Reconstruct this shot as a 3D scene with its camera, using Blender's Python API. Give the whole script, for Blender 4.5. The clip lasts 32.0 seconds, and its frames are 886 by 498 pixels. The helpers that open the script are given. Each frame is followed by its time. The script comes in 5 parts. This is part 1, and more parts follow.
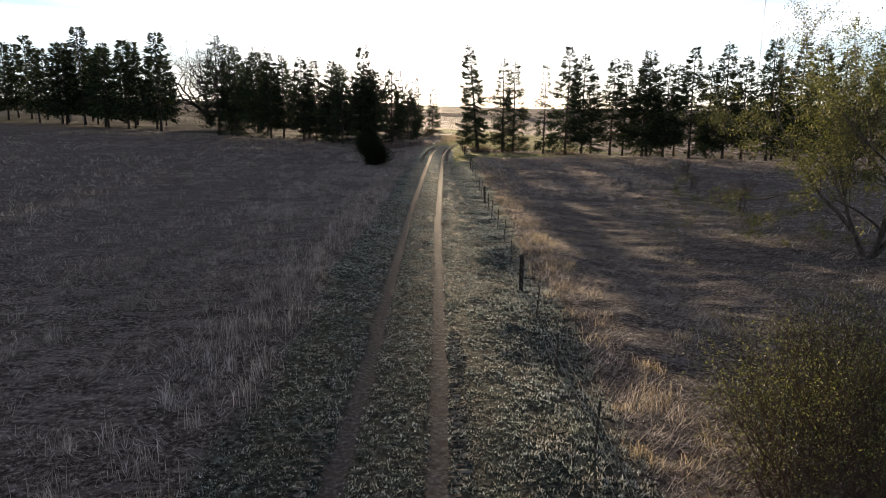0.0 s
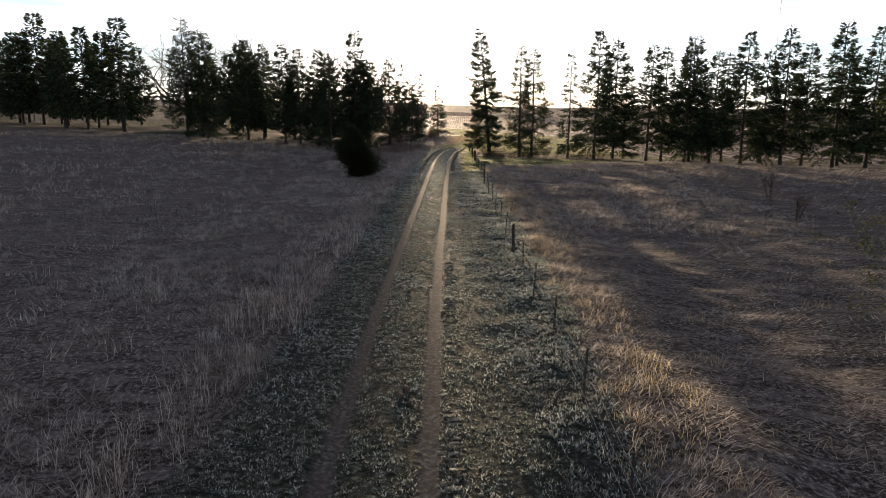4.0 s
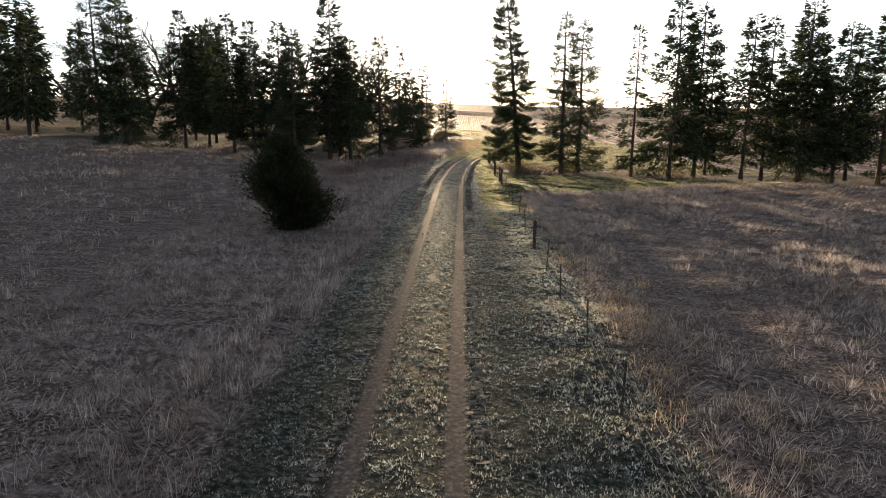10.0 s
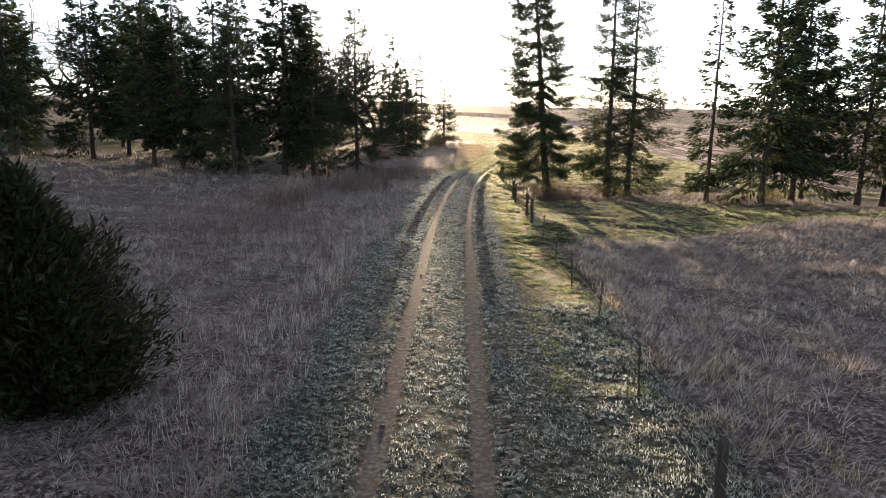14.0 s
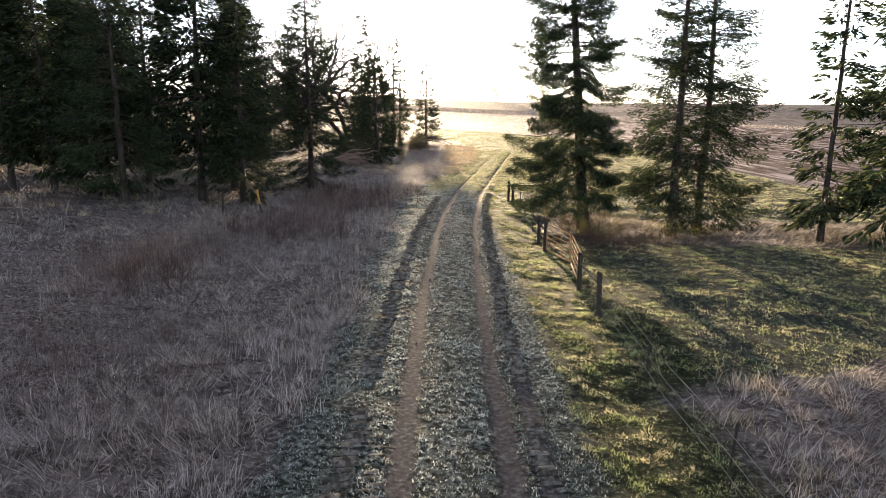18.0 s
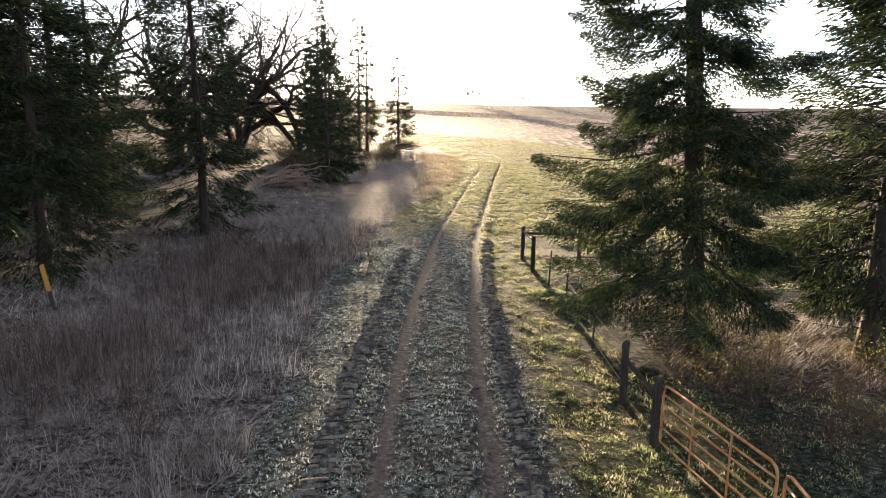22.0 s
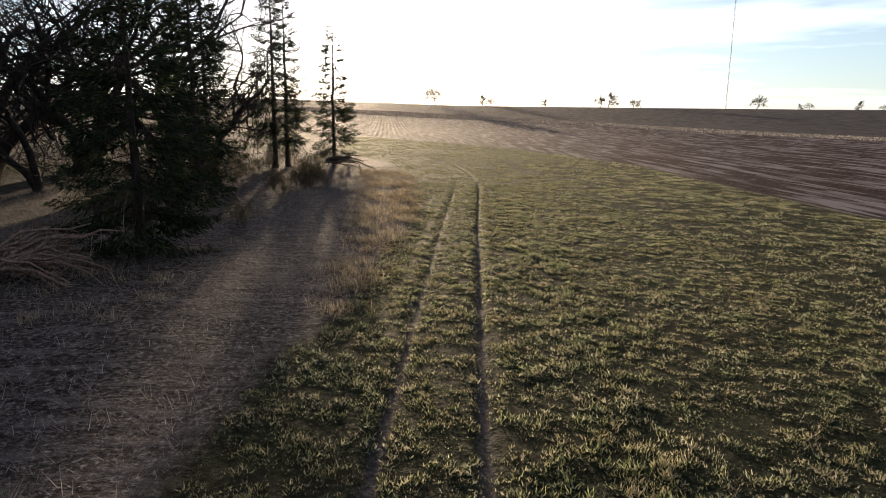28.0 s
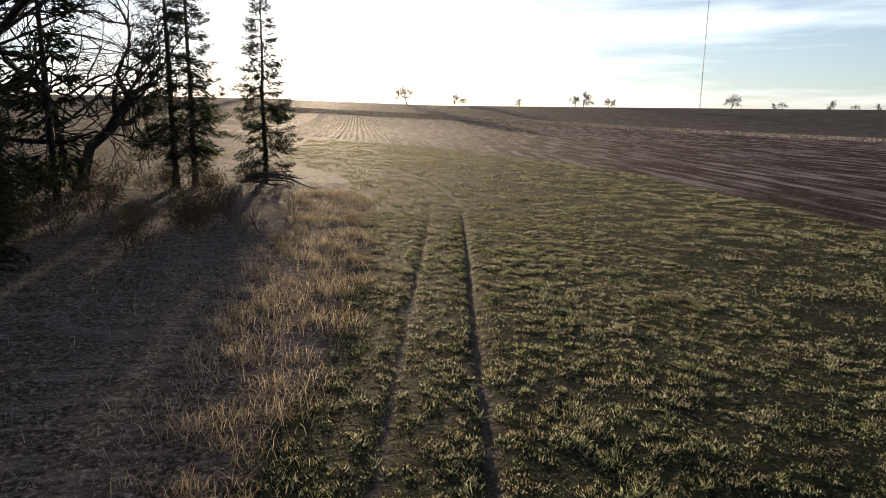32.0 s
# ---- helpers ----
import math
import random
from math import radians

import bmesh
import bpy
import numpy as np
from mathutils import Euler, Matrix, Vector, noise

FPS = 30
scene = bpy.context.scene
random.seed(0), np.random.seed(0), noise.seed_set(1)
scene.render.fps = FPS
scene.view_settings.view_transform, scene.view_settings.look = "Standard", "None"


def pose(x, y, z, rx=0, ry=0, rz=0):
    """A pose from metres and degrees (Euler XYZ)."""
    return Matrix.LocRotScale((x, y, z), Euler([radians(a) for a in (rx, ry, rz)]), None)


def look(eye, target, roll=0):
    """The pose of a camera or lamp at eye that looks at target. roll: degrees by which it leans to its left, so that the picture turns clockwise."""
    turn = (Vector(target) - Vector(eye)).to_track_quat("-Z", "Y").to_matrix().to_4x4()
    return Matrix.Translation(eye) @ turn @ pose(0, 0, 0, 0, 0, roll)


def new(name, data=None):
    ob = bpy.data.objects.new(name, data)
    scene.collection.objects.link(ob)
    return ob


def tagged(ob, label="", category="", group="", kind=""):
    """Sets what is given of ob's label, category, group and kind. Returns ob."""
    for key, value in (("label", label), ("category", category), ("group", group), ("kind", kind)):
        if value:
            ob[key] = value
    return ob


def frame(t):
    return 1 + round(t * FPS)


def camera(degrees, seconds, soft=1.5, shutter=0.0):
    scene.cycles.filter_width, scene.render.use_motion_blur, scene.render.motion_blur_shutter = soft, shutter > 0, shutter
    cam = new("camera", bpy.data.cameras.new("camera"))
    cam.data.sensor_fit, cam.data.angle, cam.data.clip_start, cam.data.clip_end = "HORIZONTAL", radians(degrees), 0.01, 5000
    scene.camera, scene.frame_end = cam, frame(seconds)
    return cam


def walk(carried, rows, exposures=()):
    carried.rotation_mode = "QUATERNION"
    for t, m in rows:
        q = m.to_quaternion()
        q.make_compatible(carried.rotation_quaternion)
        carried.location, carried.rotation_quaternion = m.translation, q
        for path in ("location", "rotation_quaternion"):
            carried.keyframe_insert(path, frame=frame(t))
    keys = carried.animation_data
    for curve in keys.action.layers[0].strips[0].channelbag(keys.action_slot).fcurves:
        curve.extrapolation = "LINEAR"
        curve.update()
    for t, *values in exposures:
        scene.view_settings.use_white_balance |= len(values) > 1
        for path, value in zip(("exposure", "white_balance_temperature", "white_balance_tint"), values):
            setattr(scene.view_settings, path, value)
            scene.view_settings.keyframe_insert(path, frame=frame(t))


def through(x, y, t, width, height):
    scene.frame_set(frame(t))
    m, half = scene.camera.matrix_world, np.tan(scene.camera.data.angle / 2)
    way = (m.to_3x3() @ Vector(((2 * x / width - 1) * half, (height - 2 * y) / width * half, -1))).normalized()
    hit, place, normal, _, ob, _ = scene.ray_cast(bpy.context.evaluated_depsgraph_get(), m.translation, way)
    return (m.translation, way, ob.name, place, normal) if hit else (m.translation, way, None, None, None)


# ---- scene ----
cam = camera(67.3, 32.0, 0.9)
METRES, EYE, TILT, LEAN, TURN = 160.0, 6.87, 0.0, 1.5, 0.0
ROWS = [
    (0.0, 0.0, 0.0, 0.0, 0.41, -11.53, -2.0),
    (0.5, 0.0002, 0.0156, -0.0003, 0.44, -11.53, -1.98),
    (1.0, 0.0003, 0.0314, -0.0006, 0.54, -11.54, -1.99),
    (1.5, 0.0003, 0.0471, -0.0008, 0.68, -11.55, -1.98),
    (2.0, 0.0004, 0.063, -0.0011, 0.84, -11.55, -1.96),
    (2.5, 0.0003, 0.0787, -0.0014, 0.92, -11.56, -1.96),
    (3.0, 0.0004, 0.0944, -0.0016, 0.99, -11.56, -1.96),
    (3.5, 0.0004, 0.1102, -0.0018, 1.0, -11.57, -1.97),
    (5.5, -0.0018, 0.174, -0.001, 0.82, -11.7, -2.01),
    (6.0, -0.0018, 0.1893, -0.0012, 0.87, -11.69, -2.02),
    (6.5, -0.0018, 0.206, -0.0014, 0.97, -11.69, -2.01),
    (7.0, -0.0018, 0.2232, -0.0017, 1.12, -11.7, -2.01),
    (7.5, -0.002, 0.2406, -0.0019, 1.27, -11.7, -2.04),
    (8.0, -0.0022, 0.2582, -0.0021, 1.41, -11.69, -2.06),
    (8.5, -0.0025, 0.2761, -0.0023, 1.56, -11.7, -2.07),
    (9.0, -0.003, 0.2944, -0.0024, 1.67, -11.7, -2.09),
    (9.5, -0.0034, 0.3128, -0.0027, 1.71, -11.69, -2.1),
    (10.0, -0.0038, 0.3315, -0.0029, 1.72, -11.68, -2.08),
    (10.5, -0.0043, 0.3505, -0.003, 1.73, -11.67, -2.13),
    (11.0, -0.0047, 0.3695, -0.0031, 1.76, -11.68, -2.15),
    (11.5, -0.0052, 0.3886, -0.0033, 1.77, -11.68, -2.16),
    (12.0, -0.0057, 0.4079, -0.0036, 1.77, -11.66, -2.17),
    (12.5, -0.0061, 0.426, -0.0038, 1.8, -11.65, -2.15),
    (13.0, -0.0066, 0.4428, -0.004, 1.81, -11.63, -2.17),
    (13.5, -0.007, 0.4583, -0.0042, 1.73, -11.61, -2.17),
    (14.0, -0.0075, 0.473, -0.0044, 1.55, -11.6, -2.19),
    (14.5, -0.0079, 0.4871, -0.0047, 1.35, -11.56, -2.2),
    (16.5, -0.0125, 0.5426, -0.0028, -0.11, -11.99, -1.97),
    (17.0, -0.0126, 0.5571, -0.0031, -0.13, -11.97, -1.99),
    (17.5, -0.0127, 0.5717, -0.0031, -0.15, -11.98, -1.99),
    (18.0, -0.0128, 0.5865, -0.0034, -0.15, -11.94, -2.02),
    (18.5, -0.0128, 0.6014, -0.0035, -0.19, -11.92, -2.04),
    (19.0, -0.0126, 0.6163, -0.0036, -0.26, -11.85, -2.04),
    (19.5, -0.0125, 0.631, -0.0038, -0.57, -11.82, -2.05),
    (20.0, -0.0123, 0.6457, -0.004, -0.88, -11.76, -2.1),
    (20.5, -0.0121, 0.6605, -0.0043, -1.16, -11.7, -2.11),
    (21.0, -0.0118, 0.6753, -0.0044, -1.45, -11.67, -2.12),
    (21.5, -0.0114, 0.6901, -0.0047, -1.78, -11.63, -2.16),
    (22.0, -0.0108, 0.705, -0.0048, -2.08, -11.61, -2.17),
    (22.5, -0.0102, 0.7198, -0.005, -2.37, -11.56, -2.22),
    (23.0, -0.0095, 0.7346, -0.0052, -2.69, -11.53, -2.26),
    (23.5, -0.0089, 0.7493, -0.0054, -3.02, -11.45, -2.39),
    (24.0, -0.008, 0.764, -0.0054, -3.26, -11.44, -2.35),
    (24.5, -0.0072, 0.7785, -0.0055, -3.49, -11.42, -2.44),
    (25.0, -0.0063, 0.7932, -0.0055, -3.71, -11.43, -2.43),
    (25.5, -0.0052, 0.8077, -0.0056, -3.94, -11.41, -2.43),
    (27.5, -0.0004, 0.8656, -0.0055, -5.13, -11.42, -2.12),
    (28.0, 0.0008, 0.8801, -0.0056, -5.51, -11.41, -2.13),
    (28.5, 0.0023, 0.8947, -0.0057, -5.84, -11.4, -2.1),
    (29.0, 0.0038, 0.9092, -0.0057, -6.16, -11.37, -2.07),
    (29.5, 0.0053, 0.9238, -0.0058, -6.47, -11.37, -2.09),
    (30.0, 0.007, 0.9384, -0.0058, -6.79, -11.35, -2.11),
    (30.5, 0.0087, 0.9531, -0.0059, -7.07, -11.33, -2.08),
    (31.0, 0.0104, 0.9679, -0.0059, -7.34, -11.35, -2.14),
    (31.5, 0.0122, 0.9831, -0.006, -7.62, -11.34, -2.15),
    (32.0, 0.0141, 0.9984, -0.006, -7.88, -11.34, -2.12),
]

EXPOSURES = [(t, e + 0.35, k, 18) for t, e, k in ((0.0, 0.88, 7200), (3.0, 0.9, 7300), (6.0, 1.05, 7550), (9.0, 1.32, 7850), (11.0, 1.62, 7900), (13.0, 1.85, 7500), (14.5, 2.1, 7350), (17.0, 2.2, 7300), (20.0, 2.2, 7400), (23.0, 2.25, 7450), (25.5, 1.6, 7350), (27.5, 0.82, 7250), (29.0, 0.6, 7200), (32.0, 0.47, 7150))]
walk(cam, [(t, pose(0, 0, EYE, TILT, LEAN, TURN) @ pose(METRES * x, METRES * y, METRES * z, 90 + pitch, roll, yaw)) for t, x, y, z, yaw, pitch, roll in ROWS], EXPOSURES)

# ---- light ----
SUN_LEFT, SUN_HIGH = 2.3, 4.2          # degrees left of the track's direction, and above the horizon
SUN_DIR = Vector((-math.sin(radians(SUN_LEFT)) * math.cos(radians(SUN_HIGH)), math.cos(radians(SUN_LEFT)) * math.cos(radians(SUN_HIGH)), math.sin(radians(SUN_HIGH))))
sun_data = bpy.data.lights.new("sun", "SUN")
sun_data.energy, sun_data.angle, sun_data.color = 5.0, radians(0.9), (1.0, 0.84, 0.6)
sun = new("sun", sun_data)
sun.matrix_world = look((0, 0, 60), Vector((0, 0, 60)) - SUN_DIR)

world = bpy.data.worlds.new("sky")
scene.world = world
world.use_nodes = True
wt = world.node_tree
wt.nodes.clear()


def wnode(kind, **values):
    n = wt.nodes.new(kind)
    for k, v in values.items():
        n.inputs[k].default_value = v
    return n


sky = wt.nodes.new("ShaderNodeTexSky")
sky.sky_type, sky.sun_disc = "NISHITA", False
sky.sun_elevation, sky.sun_rotation = radians(SUN_HIGH), radians(-SUN_LEFT)
sky.air_density, sky.dust_density, sky.ozone_density = 0.9, 0.25, 4.0
bg = wnode("ShaderNodeBackground", Strength=0.066)
wt.links.new(sky.outputs[0], bg.inputs[0])
# the bright haze round the low sun, and thin high cloud
wco = wt.nodes.new("ShaderNodeTexCoord")
dot = wt.nodes.new("ShaderNodeVectorMath")
dot.operation = "DOT_PRODUCT"
dot.inputs[1].default_value = SUN_DIR
wt.links.new(wco.outputs["Generated"], dot.inputs[0])
top = wt.nodes.new("ShaderNodeMath")
top.operation = "MAXIMUM"
top.inputs[1].default_value = 0.0
wt.links.new(dot.outputs["Value"], top.inputs[0])


def lobe(power, gain):
    p = wt.nodes.new("ShaderNodeMath")
    p.operation = "POWER"
    p.inputs[1].default_value = power
    wt.links.new(top.outputs[0], p.inputs[0])
    g = wt.nodes.new("ShaderNodeMath")
    g.operation = "MULTIPLY"
    g.inputs[1].default_value = gain
    wt.links.new(p.outputs[0], g.inputs[0])
    return g


def added(a, b):
    n = wt.nodes.new("ShaderNodeMath")
    n.operation = "ADD"
    wt.links.new(a.outputs[0], n.inputs[0])
    wt.links.new(b.outputs[0], n.inputs[1])
    return n


glow = added(lobe(5.0, 0.15), added(lobe(60.0, 0.8), lobe(900.0, 4.0)))
bg2 = wnode("ShaderNodeBackground", Color=(1.0, 0.96, 0.9, 1.0))
sepd = wt.nodes.new("ShaderNodeSeparateXYZ")
wt.links.new(wco.outputs["Generated"], sepd.inputs[0])
low = wt.nodes.new("ShaderNodeMapRange")
low.interpolation_type = "SMOOTHSTEP"
for key, v in (("From Min", 0.0), ("From Max", 0.5), ("To Min", 0.28), ("To Max", 0.0)):
    low.inputs[key].default_value = v
wt.links.new(sepd.outputs[2], low.inputs[0])
bg4 = wnode("ShaderNodeBackground", Color=(0.66, 0.86, 1.0, 1.0))
wt.links.new(low.outputs[0], bg4.inputs["Strength"])
wt.links.new(glow.outputs[0], bg2.inputs["Strength"])
cmap = wt.nodes.new("ShaderNodeMapping")
cmap.inputs["Scale"].default_value = (1.5, 1.5, 14.0)
wt.links.new(wco.outputs["Generated"], cmap.inputs[0])
cn = wnode("ShaderNodeTexNoise", Scale=1.6, Detail=5.0, Roughness=0.55)
wt.links.new(cmap.outputs[0], cn.inputs["Vector"])
cr = wt.nodes.new("ShaderNodeMapRange")
cr.inputs["From Min"].default_value, cr.inputs["From Max"].default_value = 0.44, 0.7
cr.inputs["To Min"].default_value, cr.inputs["To Max"].default_value = 0.0, 0.4
wt.links.new(cn.outputs[0], cr.inputs[0])
bg3 = wnode("ShaderNodeBackground", Color=(0.95, 0.97, 1.0, 1.0))
wt.links.new(cr.outputs[0], bg3.inputs["Strength"])
a1, a2 = wt.nodes.new("ShaderNodeAddShader"), wt.nodes.new("ShaderNodeAddShader")
wo = wt.nodes.new("ShaderNodeOutputWorld")
wt.links.new(bg.outputs[0], a1.inputs[0])
wt.links.new(bg2.outputs[0], a1.inputs[1])
wt.links.new(a1.outputs[0], a2.inputs[0])
wt.links.new(bg3.outputs[0], a2.inputs[1])
a3 = wt.nodes.new("ShaderNodeAddShader")
wt.links.new(a2.outputs[0], a3.inputs[0])
wt.links.new(bg4.outputs[0], a3.inputs[1])
wt.links.new(a3.outputs[0], wo.inputs[0])

# ---- materials ----


class Nodes:
    """A small helper to wire a node material."""

    def __init__(self, name):
        self.m = bpy.data.materials.new(name)
        self.m.use_nodes = True
        self.t = self.m.node_tree
        self.t.nodes.clear()
        self.out = self.t.nodes.new("ShaderNodeOutputMaterial")

    def add(self, kind, links=(), **values):
        n = self.t.nodes.new(kind)
        for k, v in values.items():
            n.inputs[k.replace("_", " ")].default_value = v
        for key, socket in links:
            self.t.links.new(socket, n.inputs[key])
        return n

    def link(self, a, b):
        self.t.links.new(a, b)

    def noise(self, scale, detail=3.0, vector=None, rough=0.55):
        n = self.add("ShaderNodeTexNoise", Scale=scale, Detail=detail, Roughness=rough)
        self.link(vector if vector else self.pos(), n.inputs["Vector"])
        return n.outputs[0]

    def pos(self):
        return self.t.nodes.new("ShaderNodeNewGeometry").outputs["Position"]

    def hoar(self):
        """The frost that lingers where the trees keep the morning sun off the track."""
        x, y = self.add("ShaderNodeSeparateXYZ", [("Vector", self.pos())]).outputs[:2]
        here = self.times(self.span(y, 72, 108), self.span(y, 140, 152, 1.0, 0.0))
        here = self.times(here, self.span(x, 1.5, 4.0, 1.0, 0.0))
        return self.times(here, self.span(self.noise(0.6, 3), 0.32, 0.68, 0.2, 0.85))

    def island(self):
        return self.t.nodes.new("ShaderNodeNewGeometry").outputs["Random Per Island"]

    def tone(self, scale, own):
        """A value that neighbouring blades share in part: own is each blade's own share of it."""
        shared = self.span(self.noise(scale, 3), 0.3, 0.7)
        return self.times(self.times(self.island(), own), self.times(shared, 1 - own), "ADD")

    def each(self):
        return self.t.nodes.new("ShaderNodeObjectInfo").outputs["Random"]

    def ramp(self, fac, stops):
        n = self.t.nodes.new("ShaderNodeValToRGB")
        e = n.color_ramp.elements
        while len(e) < len(stops):
            e.new(0.5)
        for i, (p, c) in enumerate(stops):
            e[i].position, e[i].color = p, (*c, 1.0)
        self.link(fac, n.inputs[0])
        return n.outputs[0]

    def span(self, fac, a, b, lo=0.0, hi=1.0):
        n = self.t.nodes.new("ShaderNodeMapRange")
        for key, v in (("From Min", a), ("From Max", b), ("To Min", lo), ("To Max", hi)):
            n.inputs[key].default_value = v
        self.link(fac, n.inputs[0])
        return n.outputs[0]

    def mix(self, fac, a, b, how="MIX"):
        n = self.t.nodes.new("ShaderNodeMix")
        n.data_type, n.blend_type = "RGBA", how
        for key, v in ((0, fac), (6, a), (7, b)):
            if isinstance(v, (int, float)):
                n.inputs[key].default_value = v
            elif isinstance(v, tuple):
                n.inputs[key].default_value = (*v, 1.0)
            else:
                self.link(v, n.inputs[key])
        return n.outputs[2]

    def times(self, a, b, how="MULTIPLY"):
        n = self.t.nodes.new("ShaderNodeMath")
        n.operation = how
        for key, v in ((0, a), (1, b)):
            if isinstance(v, (int, float)):
                n.inputs[key].default_value = v
            else:
                self.link(v, n.inputs[key])
        return n.outputs[0]

    def bump(self, height, strength, distance):
        n = self.add("ShaderNodeBump", Strength=strength, Distance=distance)
        self.link(height, n.inputs["Height"])
        return n.outputs[0]

    def solid(self, colour, rough=0.8, metal=0.0, normal=None, spec=0.3):
        p = self.add("ShaderNodeBsdfPrincipled", Metallic=metal)
        p.inputs["Specular IOR Level"].default_value = spec
        for key, v in (("Base Color", colour), ("Roughness", rough)):
            if isinstance(v, tuple):
                p.inputs[key].default_value = (*v, 1.0)
            elif isinstance(v, (int, float)):
                p.inputs[key].default_value = v
            else:
                self.link(v, p.inputs[key])
        if normal:
            self.link(normal, p.inputs["Normal"])
        self.link(p.outputs[0], self.out.inputs[0])
        return self.m

    def leafy(self, colour, through=0.4, gloss=0.06):
        """Leaves and blades: diffuse, with light coming through, and a little gloss."""
        d, tr, g = self.add("ShaderNodeBsdfDiffuse"), self.add("ShaderNodeBsdfTranslucent"), self.add("ShaderNodeBsdfGlossy", Roughness=0.45)
        for n in (d, tr):
            self.link(colour, n.inputs[0])
        g.inputs[0].default_value = (0.9, 0.9, 0.9, 1)
        m1, m2 = self.add("ShaderNodeMixShader", Fac=through), self.add("ShaderNodeMixShader", Fac=gloss)
        self.link(d.outputs[0], m1.inputs[1])
        self.link(tr.outputs[0], m1.inputs[2])
        self.link(m1.outputs[0], m2.inputs[1])
        self.link(g.outputs[0], m2.inputs[2])
        self.link(m2.outputs[0], self.out.inputs[0])
        return self.m


def ground_material():
    n = Nodes("frosted_ground")
    att = n.t.nodes.new("ShaderNodeAttribute")
    att.attribute_name = "zone"
    sep = n.add("ShaderNodeSeparateColor", [("Color", att.outputs["Color"])])
    dirt, green, plough = sep.outputs[0], sep.outputs[1], sep.outputs[2]
    big, mid, fine = n.noise(0.07, 3), n.noise(0.9, 4), n.noise(9.0, 5)
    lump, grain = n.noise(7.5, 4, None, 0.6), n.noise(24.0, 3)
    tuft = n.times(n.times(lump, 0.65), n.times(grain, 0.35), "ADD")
    # Dry, turf, lush: frosted tops pale, shade between tufts put into the dark ends.
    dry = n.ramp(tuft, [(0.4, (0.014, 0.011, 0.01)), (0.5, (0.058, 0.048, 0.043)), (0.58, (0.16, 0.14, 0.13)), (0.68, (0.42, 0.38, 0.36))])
    combed = n.add("ShaderNodeMapping", [("Vector", n.pos())], Scale=(0.45, 1.5, 1.0))
    ripple = n.noise(1.5, 3, combed.outputs[0])
    # The grazing light on the ripple crests is put into the colour as well.
    dry = n.mix(n.span(ripple, 0.5, 0.62, 0, 0.4), dry, (0.2, 0.175, 0.165))
    dry = n.mix(n.span(big, 0.4, 0.65, 0, 0.25), dry, (0.11, 0.094, 0.088))
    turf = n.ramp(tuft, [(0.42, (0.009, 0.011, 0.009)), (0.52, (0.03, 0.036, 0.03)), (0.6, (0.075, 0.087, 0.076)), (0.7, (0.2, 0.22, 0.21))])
    turf = n.mix(n.span(mid, 0.45, 0.75, 0, 0.35), turf, (0.05, 0.04, 0.028))
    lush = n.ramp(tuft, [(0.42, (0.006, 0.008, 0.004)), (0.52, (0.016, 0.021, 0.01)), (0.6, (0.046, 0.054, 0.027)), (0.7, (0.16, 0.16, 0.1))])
    lush = n.mix(n.span(n.noise(0.5, 3), 0.5, 0.7, 0, 0.45), lush, (0.05, 0.04, 0.026))
    turf = n.mix(n.times(n.hoar(), n.span(tuft, 0.46, 0.62, 0.0, 0.7)), turf, (0.2, 0.23, 0.21))
    turf = n.mix(att.outputs["Alpha"], turf, lush)
    soil = n.ramp(fine, [(0.3, (0.022, 0.02, 0.02)), (0.5, (0.052, 0.049, 0.048)), (0.75, (0.13, 0.126, 0.124))])
    soil = n.mix(n.span(n.noise(1.4, 4), 0.42, 0.6, 0.0, 0.45), soil, (0.06, 0.048, 0.044))
    lines = n.add("ShaderNodeMapping", [("Vector", n.pos())], Scale=(1.0, 0.05, 1.0))
    rime = n.span(n.noise(1.1, 4, lines.outputs[0]), 0.47, 0.62, 0, 0.75)
    earth = n.ramp(n.noise(1.7, 5), [(0.3, (0.018, 0.012, 0.012)), (0.6, (0.048, 0.032, 0.031)), (0.8, (0.11, 0.086, 0.086))])
    earth = n.mix(rime, earth, (0.23, 0.2, 0.205))
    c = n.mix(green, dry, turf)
    c = n.mix(plough, c, earth)
    edge = n.times(n.times(n.noise(5.0, 4), 0.8), 0.25, "SUBTRACT")
    wheel = n.span(n.times(dirt, edge, "ADD"), 0.42, 0.78)
    c = n.mix(wheel, c, soil)
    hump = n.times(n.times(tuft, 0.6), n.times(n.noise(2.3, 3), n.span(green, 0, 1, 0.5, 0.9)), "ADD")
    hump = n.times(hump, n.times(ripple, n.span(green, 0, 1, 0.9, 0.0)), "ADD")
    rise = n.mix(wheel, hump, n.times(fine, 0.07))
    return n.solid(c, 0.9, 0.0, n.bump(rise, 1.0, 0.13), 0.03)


def dry_material(name, dark, mid, pale, frost, through=0.42):
    n = Nodes(name)
    r = n.tone(2.6, 0.5)
    c = n.ramp(r, [(0.18, dark), (0.5, mid), (0.72, pale), (1.0, pale)])
    patch = n.noise(0.22, 3)
    c = n.mix(n.times(n.span(patch, 0.42, 0.62, 0.1, 0.9), n.span(r, 0.5, 0.75)), c, frost)
    c = n.mix(n.times(n.span(n.noise(0.11, 3), 0.48, 0.62, 0.0, 0.6), n.span(n.island(), 0.2, 0.5)), c, tuple(0.9 * v for v in mid))
    return n.leafy(c, through, 0.02)


